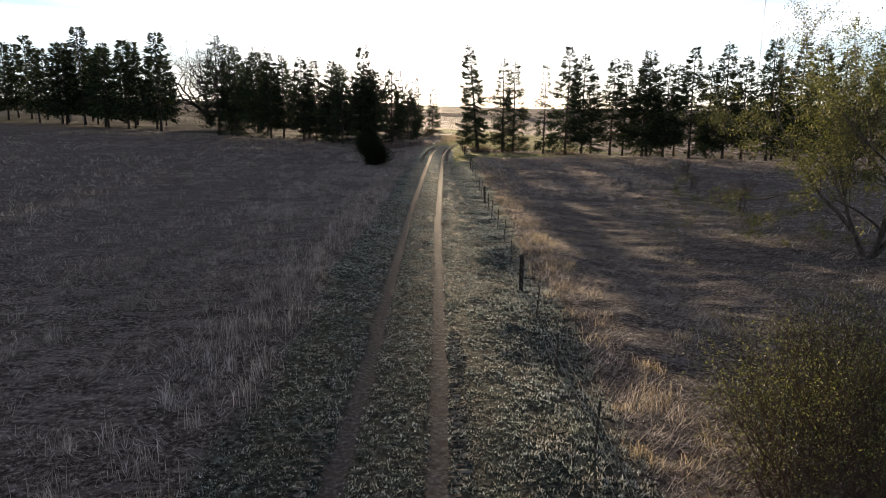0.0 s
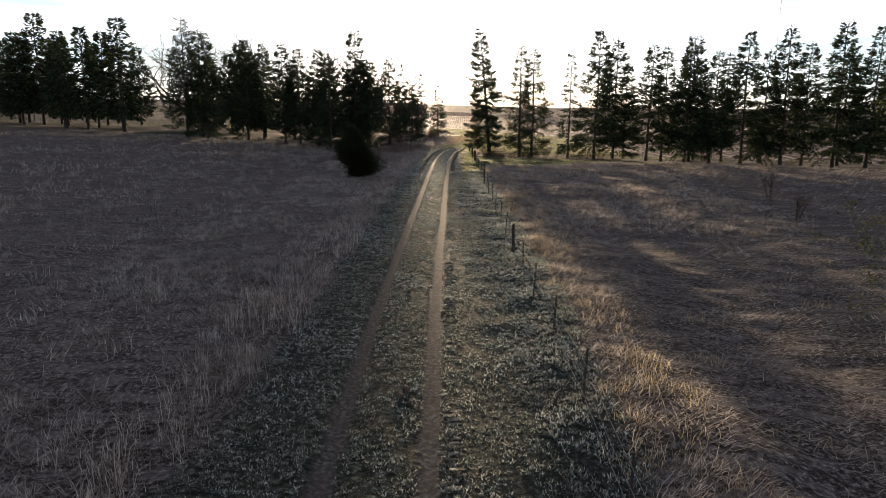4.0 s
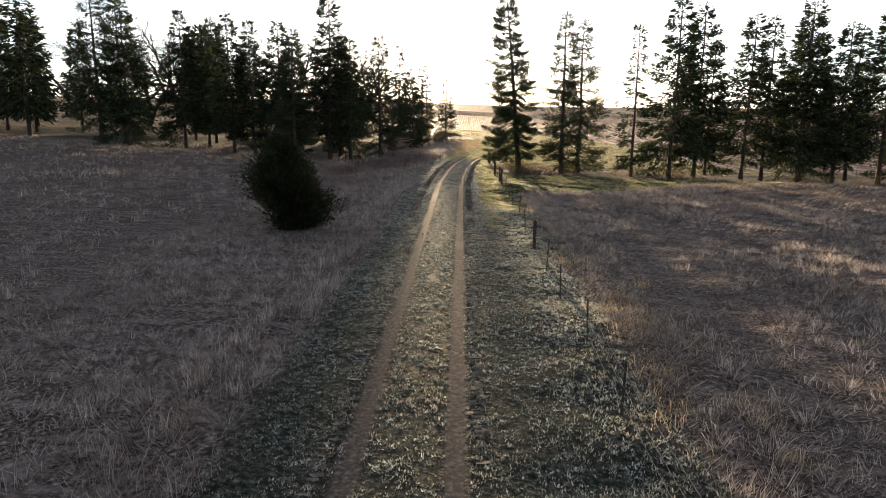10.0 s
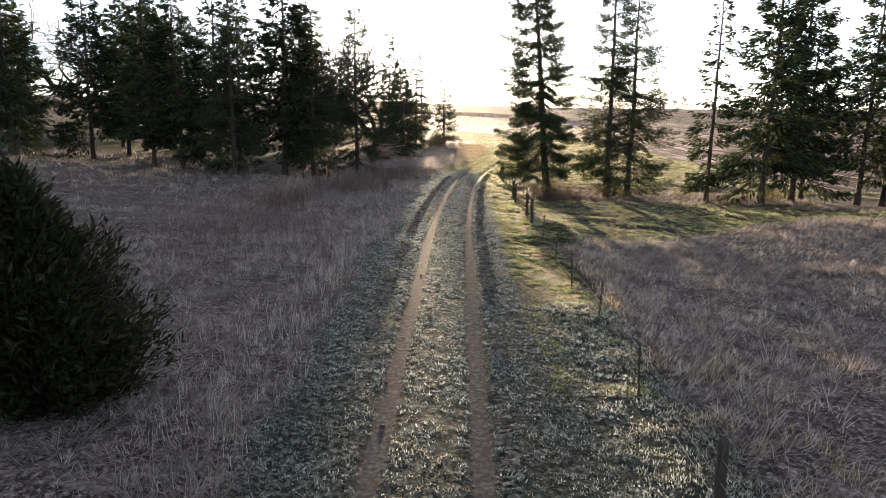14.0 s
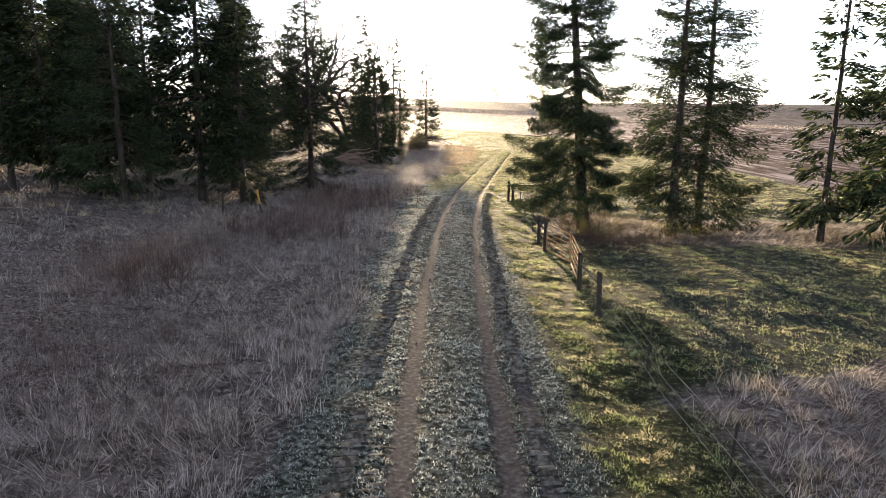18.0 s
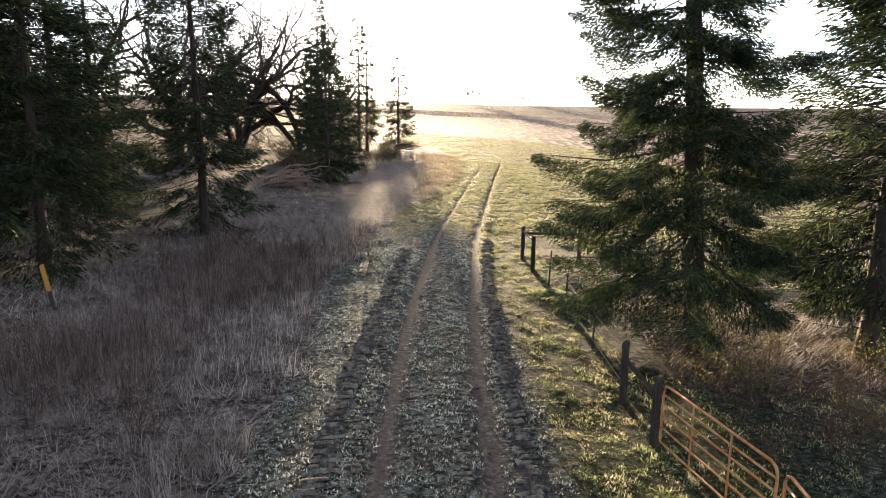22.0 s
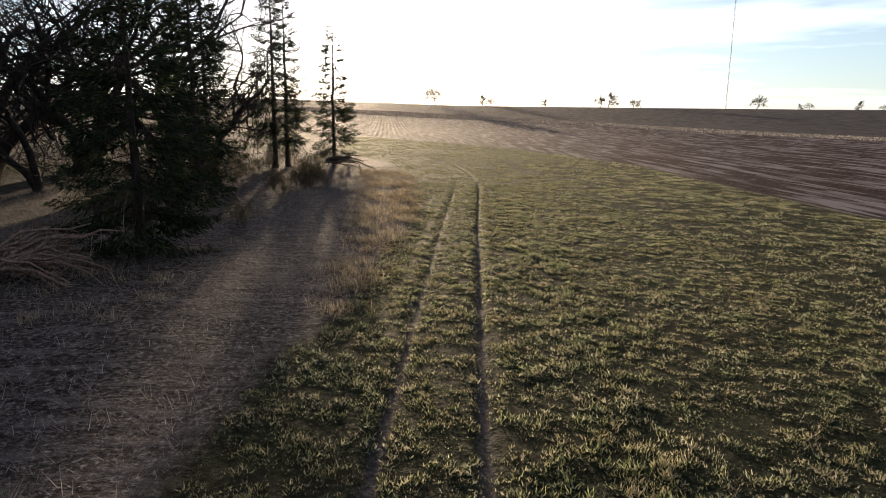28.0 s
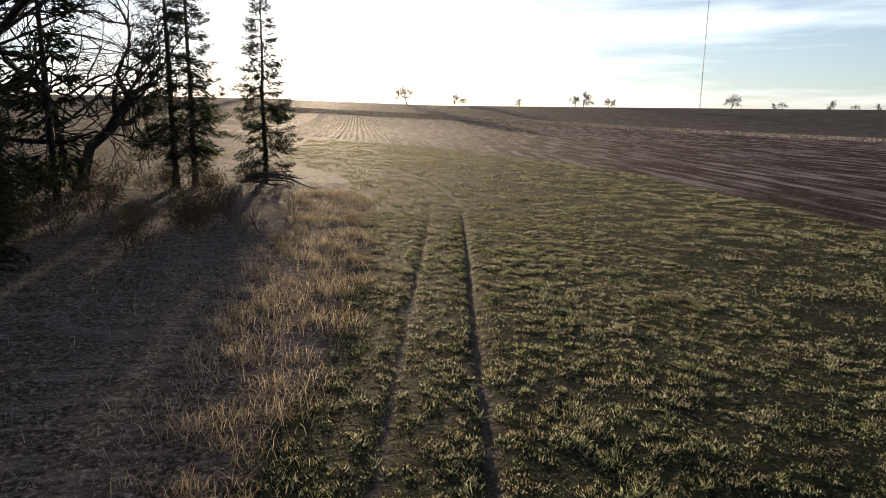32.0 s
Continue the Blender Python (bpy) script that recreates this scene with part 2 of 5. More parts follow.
def green_material(name, dark, mid, pale, frost, most=0.6, straw=None):
    n = Nodes(name)
    r = n.tone(9.0, 0.22)
    c = n.ramp(r, [(0.15, dark), (0.5, mid), (0.85, pale)])
    if straw:
        c = n.mix(n.times(n.span(n.noise(1.1, 4), 0.42, 0.58, 0.0, 0.85), n.span(r, 0.2, 0.5)), c, straw)
    c = n.mix(n.times(n.span(n.noise(0.35, 3), 0.38, 0.62, 0.2, most * 1.3), n.span(r, 0.4, 0.75)), c, frost)
    if name == "frosted_turf":
        c = n.mix(n.times(n.hoar(), n.span(r, 0.3, 0.65)), c, frost)
    return n.leafy(c, 0.55, 0.02)


def needle_material(name, dark, mid, pale):
    n = Nodes(name)
    c = n.ramp(n.island(), [(0.0, dark), (0.6, mid), (1.0, pale)])
    c = n.mix(n.span(n.noise(0.5, 2), 0.4, 0.65, 0.0, 0.4), c, dark)
    hue = n.add("ShaderNodeHueSaturation", [("Color", c), ("Value", n.span(n.each(), 0, 1, 0.75, 1.2))])
    return n.leafy(hue.outputs[0], 0.32, 0.008)


def bark_material(name, dark, pale, scale=6.0):
    n = Nodes(name)
    co = n.add("ShaderNodeTexCoord").outputs["Object"]
    mp = n.add("ShaderNodeMapping", [("Vector", co)], Scale=(1.0, 1.0, 0.22))
    k = n.noise(scale, 5, mp.outputs[0], 0.65)
    c = n.ramp(k, [(0.3, dark), (0.7, pale)])
    return n.solid(c, 0.9, 0.0, n.bump(k, 0.8, 0.03), 0.15)


def wood_material():
    n = Nodes("weathered_wood")
    co = n.add("ShaderNodeTexCoord").outputs["Object"]
    mp = n.add("ShaderNodeMapping", [("Vector", co)], Scale=(9.0, 9.0, 0.7))
    k = n.noise(4.0, 5, mp.outputs[0], 0.6)
    c = n.ramp(k, [(0.3, (0.018, 0.014, 0.011)), (0.6, (0.052, 0.042, 0.034)), (0.8, (0.13, 0.112, 0.095))])
    hue = n.add("ShaderNodeHueSaturation", [("Color", c), ("Value", n.span(n.each(), 0, 1, 0.7, 1.25))])
    return n.solid(hue.outputs[0], 0.85, 0.0, n.bump(k, 0.7, 0.01), 0.2)


def rust_material(name, bare, rust, cover):
    n = Nodes(name)
    k = n.noise(7.0, 5)
    f = n.span(k, 0.5 - cover, 0.75 - cover)
    c = n.mix(f, bare, n.ramp(n.noise(40.0, 3), [(0.3, tuple(v * 0.6 for v in rust)), (0.7, rust)]))
    rough = n.span(f, 0, 1, 0.38, 0.8)
    return n.solid(c, rough, 0.25, n.bump(n.noise(60.0, 3), 0.3, 0.003), 0.4)


GROUND = ground_material()
DRY = dry_material("dry_grass", (0.05, 0.042, 0.038), (0.215, 0.185, 0.165), (0.54, 0.475, 0.42), (0.56, 0.52, 0.53))
MATTED = dry_material("matted_grass", (0.035, 0.029, 0.026), (0.19, 0.16, 0.145), (0.6, 0.53, 0.47), (0.6, 0.56, 0.56))
GOLD = dry_material("golden_grass", (0.11, 0.085, 0.055), (0.36, 0.285, 0.175), (0.6, 0.5, 0.34), (0.58, 0.51, 0.42), 0.45)
WEED = dry_material("dead_weed", (0.035, 0.024, 0.021), (0.12, 0.085, 0.075), (0.26, 0.195, 0.175), (0.3, 0.25, 0.24))
TURF = green_material("frosted_turf", (0.05, 0.062, 0.05), (0.165, 0.195, 0.165), (0.35, 0.39, 0.36), (0.46, 0.52, 0.52), 0.85, (0.27, 0.24, 0.2))
VERGE = green_material("verge_grass", (0.03, 0.05, 0.016), (0.18, 0.23, 0.07), (0.44, 0.47, 0.19), (0.55, 0.59, 0.46), 0.4, (0.44, 0.37, 0.22))
MEADOW = green_material("meadow_grass", (0.022, 0.032, 0.012), (0.2, 0.235, 0.1), (0.48, 0.49, 0.26), (0.64, 0.64, 0.52), 0.5, (0.3, 0.25, 0.15))
SPRUCE = needle_material("spruce_needles", (0.009, 0.015, 0.009), (0.026, 0.04, 0.021), (0.085, 0.1, 0.04))
CEDAR = needle_material("cedar_foliage", (0.009, 0.013, 0.007), (0.024, 0.03, 0.014), (0.055, 0.052, 0.026))
BARK = bark_material("spruce_bark", (0.016, 0.012, 0.01), (0.075, 0.058, 0.049))
OAKBARK = bark_material("oak_bark", (0.012, 0.01, 0.009), (0.06, 0.05, 0.043), 7.0)
GREYBARK = bark_material("grey_bark", (0.03, 0.025, 0.02), (0.15, 0.125, 0.105), 9.0)
PALEWOOD = bark_material("bleached_wood", (0.25, 0.22, 0.19), (0.5, 0.46, 0.42))
TANWOOD = bark_material("tan_stem", (0.13, 0.085, 0.065), (0.4, 0.29, 0.24), 10.0)
TWIG = bark_material("red_twig", (0.03, 0.018, 0.014), (0.11, 0.07, 0.055), 12.0)
WOOD = wood_material()
STEEL = rust_material("dark_steel", (0.03, 0.032, 0.028), (0.1, 0.05, 0.025), 0.0)
RUST = rust_material("rusty_gate_steel", (0.38, 0.25, 0.15), (0.5, 0.18, 0.055), 0.16)
n = Nodes("galvanised_wire")
WIRE = n.solid(n.ramp(n.noise(9.0), [(0.3, (0.14, 0.13, 0.12)), (0.7, (0.26, 0.25, 0.23))]), 0.6, 0.3)
n = Nodes("yellow_paint")
YELLOW = n.solid(n.ramp(n.noise(14.0), [(0.3, (0.26, 0.12, 0.02)), (0.7, (0.42, 0.21, 0.04))]), 0.6)
n = Nodes("willow_leaf")
LEAF = n.leafy(n.ramp(n.island(), [(0.0, (0.03, 0.036, 0.008)), (0.6, (0.085, 0.095, 0.022)), (1.0, (0.22, 0.21, 0.06))]), 0.5, 0.04)
n = Nodes("yellow_leaf")
BUD = n.leafy(n.ramp(n.island(), [(0.0, (0.06, 0.045, 0.012)), (0.6, (0.13, 0.11, 0.024)), (1.0, (0.26, 0.23, 0.07))]), 0.5, 0.04)
n = Nodes("dark_leaf")
DARKLEAF = n.leafy(n.ramp(n.island(), [(0.0, (0.02, 0.022, 0.01)), (0.6, (0.05, 0.048, 0.02)), (1.0, (0.11, 0.085, 0.035))]), 0.35, 0.03)
n = Nodes("dirt_clod")
CLOD = n.solid(n.ramp(n.noise(12.0, 4), [(0.3, (0.03, 0.022, 0.016)), (0.7, (0.11, 0.085, 0.065))]), 0.95, 0.0, n.bump(n.noise(30.0, 4), 0.8, 0.02), 0.1)
n = Nodes("tyre_print_earth")
RIDGE = n.solid(n.mix(n.span(n.noise(6.0, 4), 0.42, 0.62, 0, 0.65), n.ramp(n.noise(14.0, 4), [(0.3, (0.03, 0.025, 0.021)), (0.7, (0.1, 0.088, 0.07))]), (0.27, 0.26, 0.23)), 0.9, 0.0, n.bump(n.noise(25.0, 4), 1.0, 0.05), 0.03)
n = Nodes("ploughed_earth")
mp = n.add("ShaderNodeMapping", [("Vector", n.pos())], Scale=(1.0, 0.06, 1.0))
EARTH = n.solid(n.mix(n.span(n.noise(1.1, 4, mp.outputs[0]), 0.47, 0.62, 0, 0.8), n.ramp(n.noise(1.7, 5), [(0.3, (0.022, 0.014, 0.014)), (0.6, (0.056, 0.038, 0.037)), (0.8, (0.11, 0.086, 0.085))]), (0.27, 0.235, 0.245)), 0.95, 0.0, n.bump(n.noise(3.0, 4), 0.9, 0.1), 0.03)
# paler than the other barks: the haze of distance is put into this colour
n = Nodes("far_tree")
FARTREE = n.solid(n.ramp(n.noise(0.3, 3), [(0.3, (0.1, 0.088, 0.075)), (0.7, (0.19, 0.17, 0.15))]), 0.95, 0.0, None, 0.05)

# ---- the lie of the land ----


def sm(a, b, v):
    k = np.clip((np.asarray(v, float) - a) / (b - a), 0, 1)
    return k * k * (3 - 2 * k)


TRACK_Y = np.array([-60, 15, 45, 85, 112, 131, 145, 158, 177, 190, 200, 208, 222, 236, 250, 280])
TRACK_X = np.array([-1.1, -1.1, -1.6, -1.7, -1.75, -1.15, 0.1, 1.9, 4.6, 6.6, 8.1, 8.8, 8.6, 5.5, -2.0, -24.0])
_f = np.linspace(-60, 280, 800)
_s = np.interp(_f, TRACK_Y, TRACK_X)
_s = np.convolve(np.pad(_s, 12, mode="edge"), np.ones(25) / 25, mode="valid")


def track(y):
    return np.interp(y, _f, _s)


def rough(x, y, size, seed):
    """Smooth value noise, vectorised."""
    gx, gy = np.asarray(x, float) / size + seed * 17.3, np.asarray(y, float) / size + seed * 5.1
    ix, iy = np.floor(gx), np.floor(gy)
    fx, fy = gx - ix, gy - iy
    fx, fy = fx * fx * (3 - 2 * fx), fy * fy * (3 - 2 * fy)

    def v(a, b):
        k = np.sin(a * 127.1 + b * 311.7 + seed * 74.7) * 43758.5453
        return k - np.floor(k)

    return (v(ix, iy) * (1 - fx) + v(ix + 1, iy) * fx) * (1 - fy) + (v(ix, iy + 1) * (1 - fx) + v(ix + 1, iy + 1) * fx) * fy - 0.5


def fence_x(y):
    return 3.0 + 0 * np.asarray(y, float)


def left_edge(y):
    """Where the tall dry grass begins, left of the track."""
    return np.interp(y, [-60, 0, 60, 100, 135, 150, 160, 176, 190, 205, 222, 240], [-4.6, -4.6, -4.9, -5.0, -4.7, -3.6, -1.2, 1.6, 2.8, 3.0, 1.5, -6.0]) + 0.9 * rough(y, y * 0, 3.0, 3)


def far_edge(x):
    """The pale grass strip that ends the ploughed field."""
    return np.interp(x, [-300, -60, 0, 60, 109, 185, 260, 400], [640, 590, 575, 560, 526, 372, 220, -60])


def zones(x, y):
    """How much each spot is wheel-worn dirt, green turf and ploughed earth."""
    d = x - track(y)
    worn = (1 - 0.2 * sm(105, 120, y) - 0.08 * sm(146, 156, y) * (d < 0)) * (1 - sm(180, 220, y) * 0.4)
    dirt = np.exp(-((np.abs(d) - 0.98) / (0.27 - 0.1 * sm(140, 160, y))) ** 2) * worn
    dirt = np.maximum(dirt, 0.62 * np.exp(-((y - 128) / 16.0) ** 2) * np.exp(-((d + 0.3) / 2.2) ** 2) * (0.55 + rough(x, y, 0.9, 4)))
    lugs = np.maximum(0.45 * np.exp(-((d + 2.0) / 0.34) ** 2) * sm(96, 106, y) * (1 - sm(138, 146, y)), 0.95 * np.exp(-((d - 1.62) / 0.26) ** 2) * sm(94, 104, y) * (1 - sm(122, 136, y)))
    dirt = np.maximum(dirt, lugs * (0.75 + 0.9 * rough(x, y, 1.3, 14)))
    wob = 1.6 * rough(x, y, 5.0, 8)
    right = np.where(y < 108, 4.0 + wob * 0.4, np.where(y < 140, 4.0 + (y - 108) * 1.5 + 2.5 * wob, 2000.0))
    green = sm(-0.5, 0.5, x - left_edge(y)) * (1 - sm(-0.8, 0.8, x - right))
    tree_belt = sm(126, 128.5, y) * (1 - sm(134, 137, y)) * sm(3.6, 5.5, x)
    green = green * (1 - 0.75 * tree_belt)
    behind = sm(137, 141, y) * sm(3.5, 5, x)
    green = np.maximum(green, behind)
    green = np.maximum(green, sm(143, 150, y) * (1 - sm(-14, -10, x)) * (0.35 + 0.6 * sm(0.0, 0.2, rough(x, y, 14, 6))))
    # the far field: earth beyond the meadow's edge
    plough = sm(-0.5, 1.0, x - meadow_edge(y) + 1.2 * rough(x, y, 7, 2)) * sm(141, 146, y) * (1 - sm(-18, -12, y - far_edge(x)))
    plough = plough * sm(-34, -26, x)
    strip = sm(-18, -12, y - far_edge(x)) * (1 - sm(60, 72, y - far_edge(x)))
    brown = sm(60, 72, y - far_edge(x))
    plough = np.maximum(plough, 0.62 * brown)
    green = np.clip(green * (1 - plough) * (1 - strip), 0, 1)
    return np.clip(dirt, 0, 1), green, np.clip(plough, 0, 1)


def lushness(x, y):
    """Where the turf is greener: the verge by the gates and the meadow beyond."""
    # Past the fence the pasture's bluish shade is put into the colour.
    return np.clip(np.maximum(sm(143, 152, y), sm(0.6, 1.4, x) * sm(88, 104, y) * (1 - 0.8 * sm(4.2, 6.0, x))), 0, 1)


def meadow_edge(y):
    return np.interp(y, [60, 175, 200, 228, 249, 265, 282, 300, 320, 340], [34, 34, 34.5, 36, 32, 26, 17, 2, -20, -60])


def height(x, y):
    x, y = np.asarray(x, float), np.asarray(y, float)
    z = -0.0262 * np.clip(x, -95, 95)
    d = x - track(y)
    near = 1 - sm(150, 260, y)
    # the fields lie a little below the track's low bank
    z = z - 0.55 * sm(4, 16, -d) * (1 - sm(70, 115, y)) - 0.5 * sm(5.5, 14, d) * (1 - sm(60, 118, y))
    z = z + 0.7 * sm(14, 40, -x) * sm(95, 140, y) * (1 - sm(150, 200, y))
    # the slope beyond the trees on the hill side, and the far ridge
    z = z + 4.6 * np.exp(-(((x + 150) / 75) ** 2 + ((y - 290) / 95) ** 2))
    far = np.hypot(x, y - 60)
    z = z + 16.0 * sm(330, 850, far) + sm(300, 700, far) * (0.9 * rough(x, y, 190, 5) + 0.3 * rough(x, y, 60, 7))
    z = z + near * (1 - 0.85 * sm(140, 152, y)) * (0.34 * rough(x, y, 6.0, 1) + 0.13 * rough(x, y, 1.7, 2)) * sm(1.6, 4.5, np.abs(d))
    z = z + 0.16 * rough(x * 0.45, y, 0.95, 15) * sm(4.5, 6.5, x) * (1 - sm(100, 125, y)) * (1 - sm(40, 70, x))
    deep = 0.07 + np.where(d > 0, 0.05, -0.02) * sm(140, 165, y) * (1 - sm(205, 240, y))
    z = z - deep * np.exp(-((np.abs(d) - 0.98) / (0.25 - 0.09 * sm(140, 160, y))) ** 2) + 0.03 * np.exp(-(d / 0.5) ** 2) + 0.03 * np.exp(-((np.abs(d) - 1.5) / 0.2) ** 2)
    z = z + 0.09 * rough(x, y, 0.9, 9) * sm(1.5, 2.6, np.abs(d)) * (1 - sm(200, 280, y)) * (0.7 - 0.2 * sm(140, 150, y))
    return z


def put(x, y, sink=0.0):
    return float(height(x, y)) - sink


def mesh_of(name, verts, faces, smooth=False):
    """A mesh from arrays: verts (n, 3) and faces (m, 3) or (m, 4)."""
    verts, faces = np.asarray(verts, np.float32), np.asarray(faces, np.int32)
    me = bpy.data.meshes.new(name)
    k = faces.shape[1]
    me.vertices.add(len(verts))
    me.vertices.foreach_set("co", verts.ravel())
    me.loops.add(faces.size)
    me.loops.foreach_set("vertex_index", faces.ravel())
    me.polygons.add(len(faces))
    me.polygons.foreach_set("loop_start", np.arange(0, faces.size, k, dtype=np.int32))
    me.polygons.foreach_set("use_smooth", np.full(len(faces), smooth))
    me.update(calc_edges=True)
    return me


def part(name, data, material, parent=None, label="", kind=""):
    """Links a mesh or a bmesh as one object, under a thing or a part."""
    if isinstance(data, bmesh.types.BMesh):
        me = bpy.data.meshes.new(name)
        data.to_mesh(me)
        data.free()
        data = me
    if not data.materials:
        data.materials.append(material)
    ob = new(name, data)
    if parent:
        ob.parent = parent
    return tagged(ob, label, kind=kind)


def empty(name, at=(0, 0, 0), turn=0.0, size=1.0):
    e = new(name)
    e.matrix_basis = pose(*at, 0, 0, turn) @ Matrix.Scale(size, 4)
    e.empty_display_size = 0.3
    return e


# ground: one sheet to the horizon, finest along the track
xs = np.concatenate([-np.geomspace(2600, 62, 34), np.arange(-60, -7, 1.2), np.arange(-7, 9, 0.2), np.arange(9, 36, 0.5), np.arange(36, 60, 1.2), np.geomspace(62, 2600, 34)])
ys = np.concatenate([-np.geomspace(900, 22, 12), np.arange(-20, 0, 1.5), np.arange(0, 205, 0.4), np.geomspace(205.3, 300, 110), np.geomspace(303, 3500, 70)])
gx, gy = np.meshgrid(xs, ys)
gx, gy = gx.ravel(), gy.ravel()
gz = height(gx, gy)
i = np.arange(len(ys) - 1)[:, None] * len(xs) + np.arange(len(xs) - 1)[None, :]
i = i.ravel()
gm = mesh_of("ground", np.stack([gx, gy, gz], 1), np.stack([i, i + 1, i + 1 + len(xs), i + len(xs)], 1), True)
zone = np.stack([*zones(gx, gy), lushness(gx, gy)], 1).astype(np.float32)
gm.color_attributes.new("zone", "FLOAT_COLOR", "POINT").data.foreach_set("color", zone.ravel())
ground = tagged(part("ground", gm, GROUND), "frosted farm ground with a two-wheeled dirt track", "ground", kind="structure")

# ---- grass ----


def blades(rng, x, y, tall, wide, lean, heading=None, bend=True, z=None):
    """Blades as arrays: root (x, y), height, width, how far they lean, and to which side."""
    n = len(x)
    z = height(x, y) if z is None else z
    a = rng.uniform(0, 2 * np.pi, n) if heading is None else heading
    dx, dy = np.cos(a) * lean, np.sin(a) * lean
    b = rng.uniform(0, 2 * np.pi, n)
    wx, wy = np.cos(b) * wide / 2, np.sin(b) * wide / 2
    up = tall * np.sqrt(np.clip(1 - lean ** 2, 0.04, 1))
    root = np.stack([x, y, z - 0.02], 1)
    side = np.stack([wx, wy, np.zeros(n)], 1)
    if not bend:
        tip = root + np.stack([dx * tall, dy * tall, up], 1)
        v = np.stack([root - side, root + side, tip], 1).reshape(-1, 3)
        return v, np.arange(3 * n).reshape(-1, 3)
    mid = root + np.stack([dx * tall * 0.33, dy * tall * 0.33, up * 0.62], 1)
    tip = root + np.stack([dx * tall * 1.05, dy * tall * 1.05, up * 0.95], 1)
    v = np.stack([root - side, root + side, mid + side * 0.75, mid - side * 0.75, tip], 1).reshape(-1, 3)
    o = np.arange(n)[:, None] * 5
    f = np.stack([o + [0, 1, 2], o + [0, 2, 3], o + [3, 2, 4]], 1).reshape(-1, 3)
    return v, f


def joined(pieces):
    vs, fs, k = [], [], 0
    for v, f in pieces:
        vs.append(v)
        fs.append(f + k)
        k += len(v)
    return np.concatenate(vs), np.concatenate(fs)


def scatter(rng, count, x0, x1, y0, y1):
    return rng.uniform(x0, x1, count), rng.uniform(y0, y1, count)


def clumped(rng, x, y, size, seed, keep, blur=0.35):
    """Keeps the spots where a noise of that size is high, so that the rest lies open."""
    k = rough(x, y, size, seed) + 0.5 + rng.uniform(-blur, blur, len(x))
    return k > keep


BUSHES = [(-9.85, 88.5, 2.4)]


def open_ground(x, y):
    ok = np.ones(len(x), bool)
    for bx, by, r in BUSHES:
        ok &= np.hypot(x - bx, y - by) > r * 0.7
    return ok


def tall_grass():
    rng = np.random.default_rng(3)
    out = []
    # the rank field beside the track, thinning out with distance
    for x0, x1, n, w, t0, t1 in ((-13, -3.2, 340000, 0.013, 0.22, 0.6), (-28, -13, 170000, 0.03, 0.25, 0.65), (-75, -28, 90000, 0.08, 0.3, 0.75)):
        x, y = scatter(rng, n, x0, x1, 6, 150)
        k = (zones(x, y)[1] < 0.45) & open_ground(x, y) & clumped(rng, x, y, 0.55, 11, 0.42, 0.14) & clumped(rng, x, y, 2.4, 19, 0.3, 0.25) & (y > 6 + (-x - 6) * 1.15)
        x, y = x[k], y[k]
        m = len(x)
        mat = np.clip(0.55 + 1.2 * rough(x, y, 1.6, 12) + 0.6 * rough(x, y, 7, 13), 0.12, 1.2)
        tall = rng.uniform(t0, t1, m) * mat * (1 + 0.3 * (x > left_edge(y) - 1.6))
        lean = np.clip(rng.normal(0.86, 0.14, m) + 0.2 * (0.6 - mat) - 0.5 * (rng.random(m) < 0.04), 0.05, 0.99)
        head = np.where(rng.random(m) < 0.3, rng.uniform(0, 2 * np.pi, m), 2.0 + 11.0 * rough(x, y, 1.6, 14) + 5.0 * rough(x, y, 0.6, 16) + rng.normal(0, 0.4, m))
        out.append(blades(rng, x, y, tall, w * rng.uniform(0.6, 1.3, m), lean, head, False))
    # mounds of bent grass
    cx, cy = scatter(rng, 3300, -15, -4.3, 8, 150)
    k = (zones(cx, cy)[1] < 0.4) & open_ground(cx, cy) & (rough(cx, cy, 4.0, 18) > -0.12) & (cy > 6 + (-cx - 6) * 1.15)
    cx, cy = cx[k], cy[k]
    out.append(tufts(rng, cx, cy, 55, rng.uniform(0.18, 0.5, len(cx)), rng.uniform(0.25, 0.62, len(cx)) * (1 + 0.3 * sm(92, 105, cy)), np.full(len(cx), 0.013), 0.5))
    # the pale strip at the ploughed field's far end
    x = rng.uniform(-60, 300, 15000)
    y = far_edge(x) + rng.uniform(-9, 58, 15000)
    k = y > 150
    x, y, m = x[k], y[k], int(k.sum())
    out.append(blades(rng, x, y, rng.uniform(0.3, 0.7, m), np.full(m, 0.55), rng.uniform(0, 0.5, m), None, False))
    # upright tussocks along the edge and scattered in the field
    for n, x0, x1 in ((700, -7, -4.2), (380, -40, -7)):
        cx, cy = scatter(rng, n, x0, x1, 6, 150)
        k = (zones(cx, cy)[1] < 0.35) & open_ground(cx, cy) & (cy > 6 + (-cx - 6) * 1.15)
        for a, b in zip(cx[k], cy[k]):
            q = rng.integers(24, 60)
            r = rng.uniform(0.1, 0.3)
            x, y = a + rng.normal(0, r, q), b + rng.normal(0, r, q)
            out.append(blades(rng, x, y, rng.uniform(0.3, 0.85, q), rng.uniform(0.008, 0.015, q), np.abs(rng.normal(0.42, 0.25, q)).clip(0, 0.95)))
    # the corner beyond the left-hand trees
    x, y = scatter(rng, 120000, -22, 4, 118, 216)
    k = (zones(x, y)[1] < 0.5) & (x > -22) & clumped(rng, x, y, 1.5, 15, 0.3)
    x, y = x[k], y[k]
    m = len(x)
    out.append(blades(rng, x, y, rng.uniform(0.2, 0.6, m), rng.uniform(0.008, 0.017, m), np.clip(rng.normal(0.88, 0.14, m), 0, 0.985), None, False))
    return joined(out)


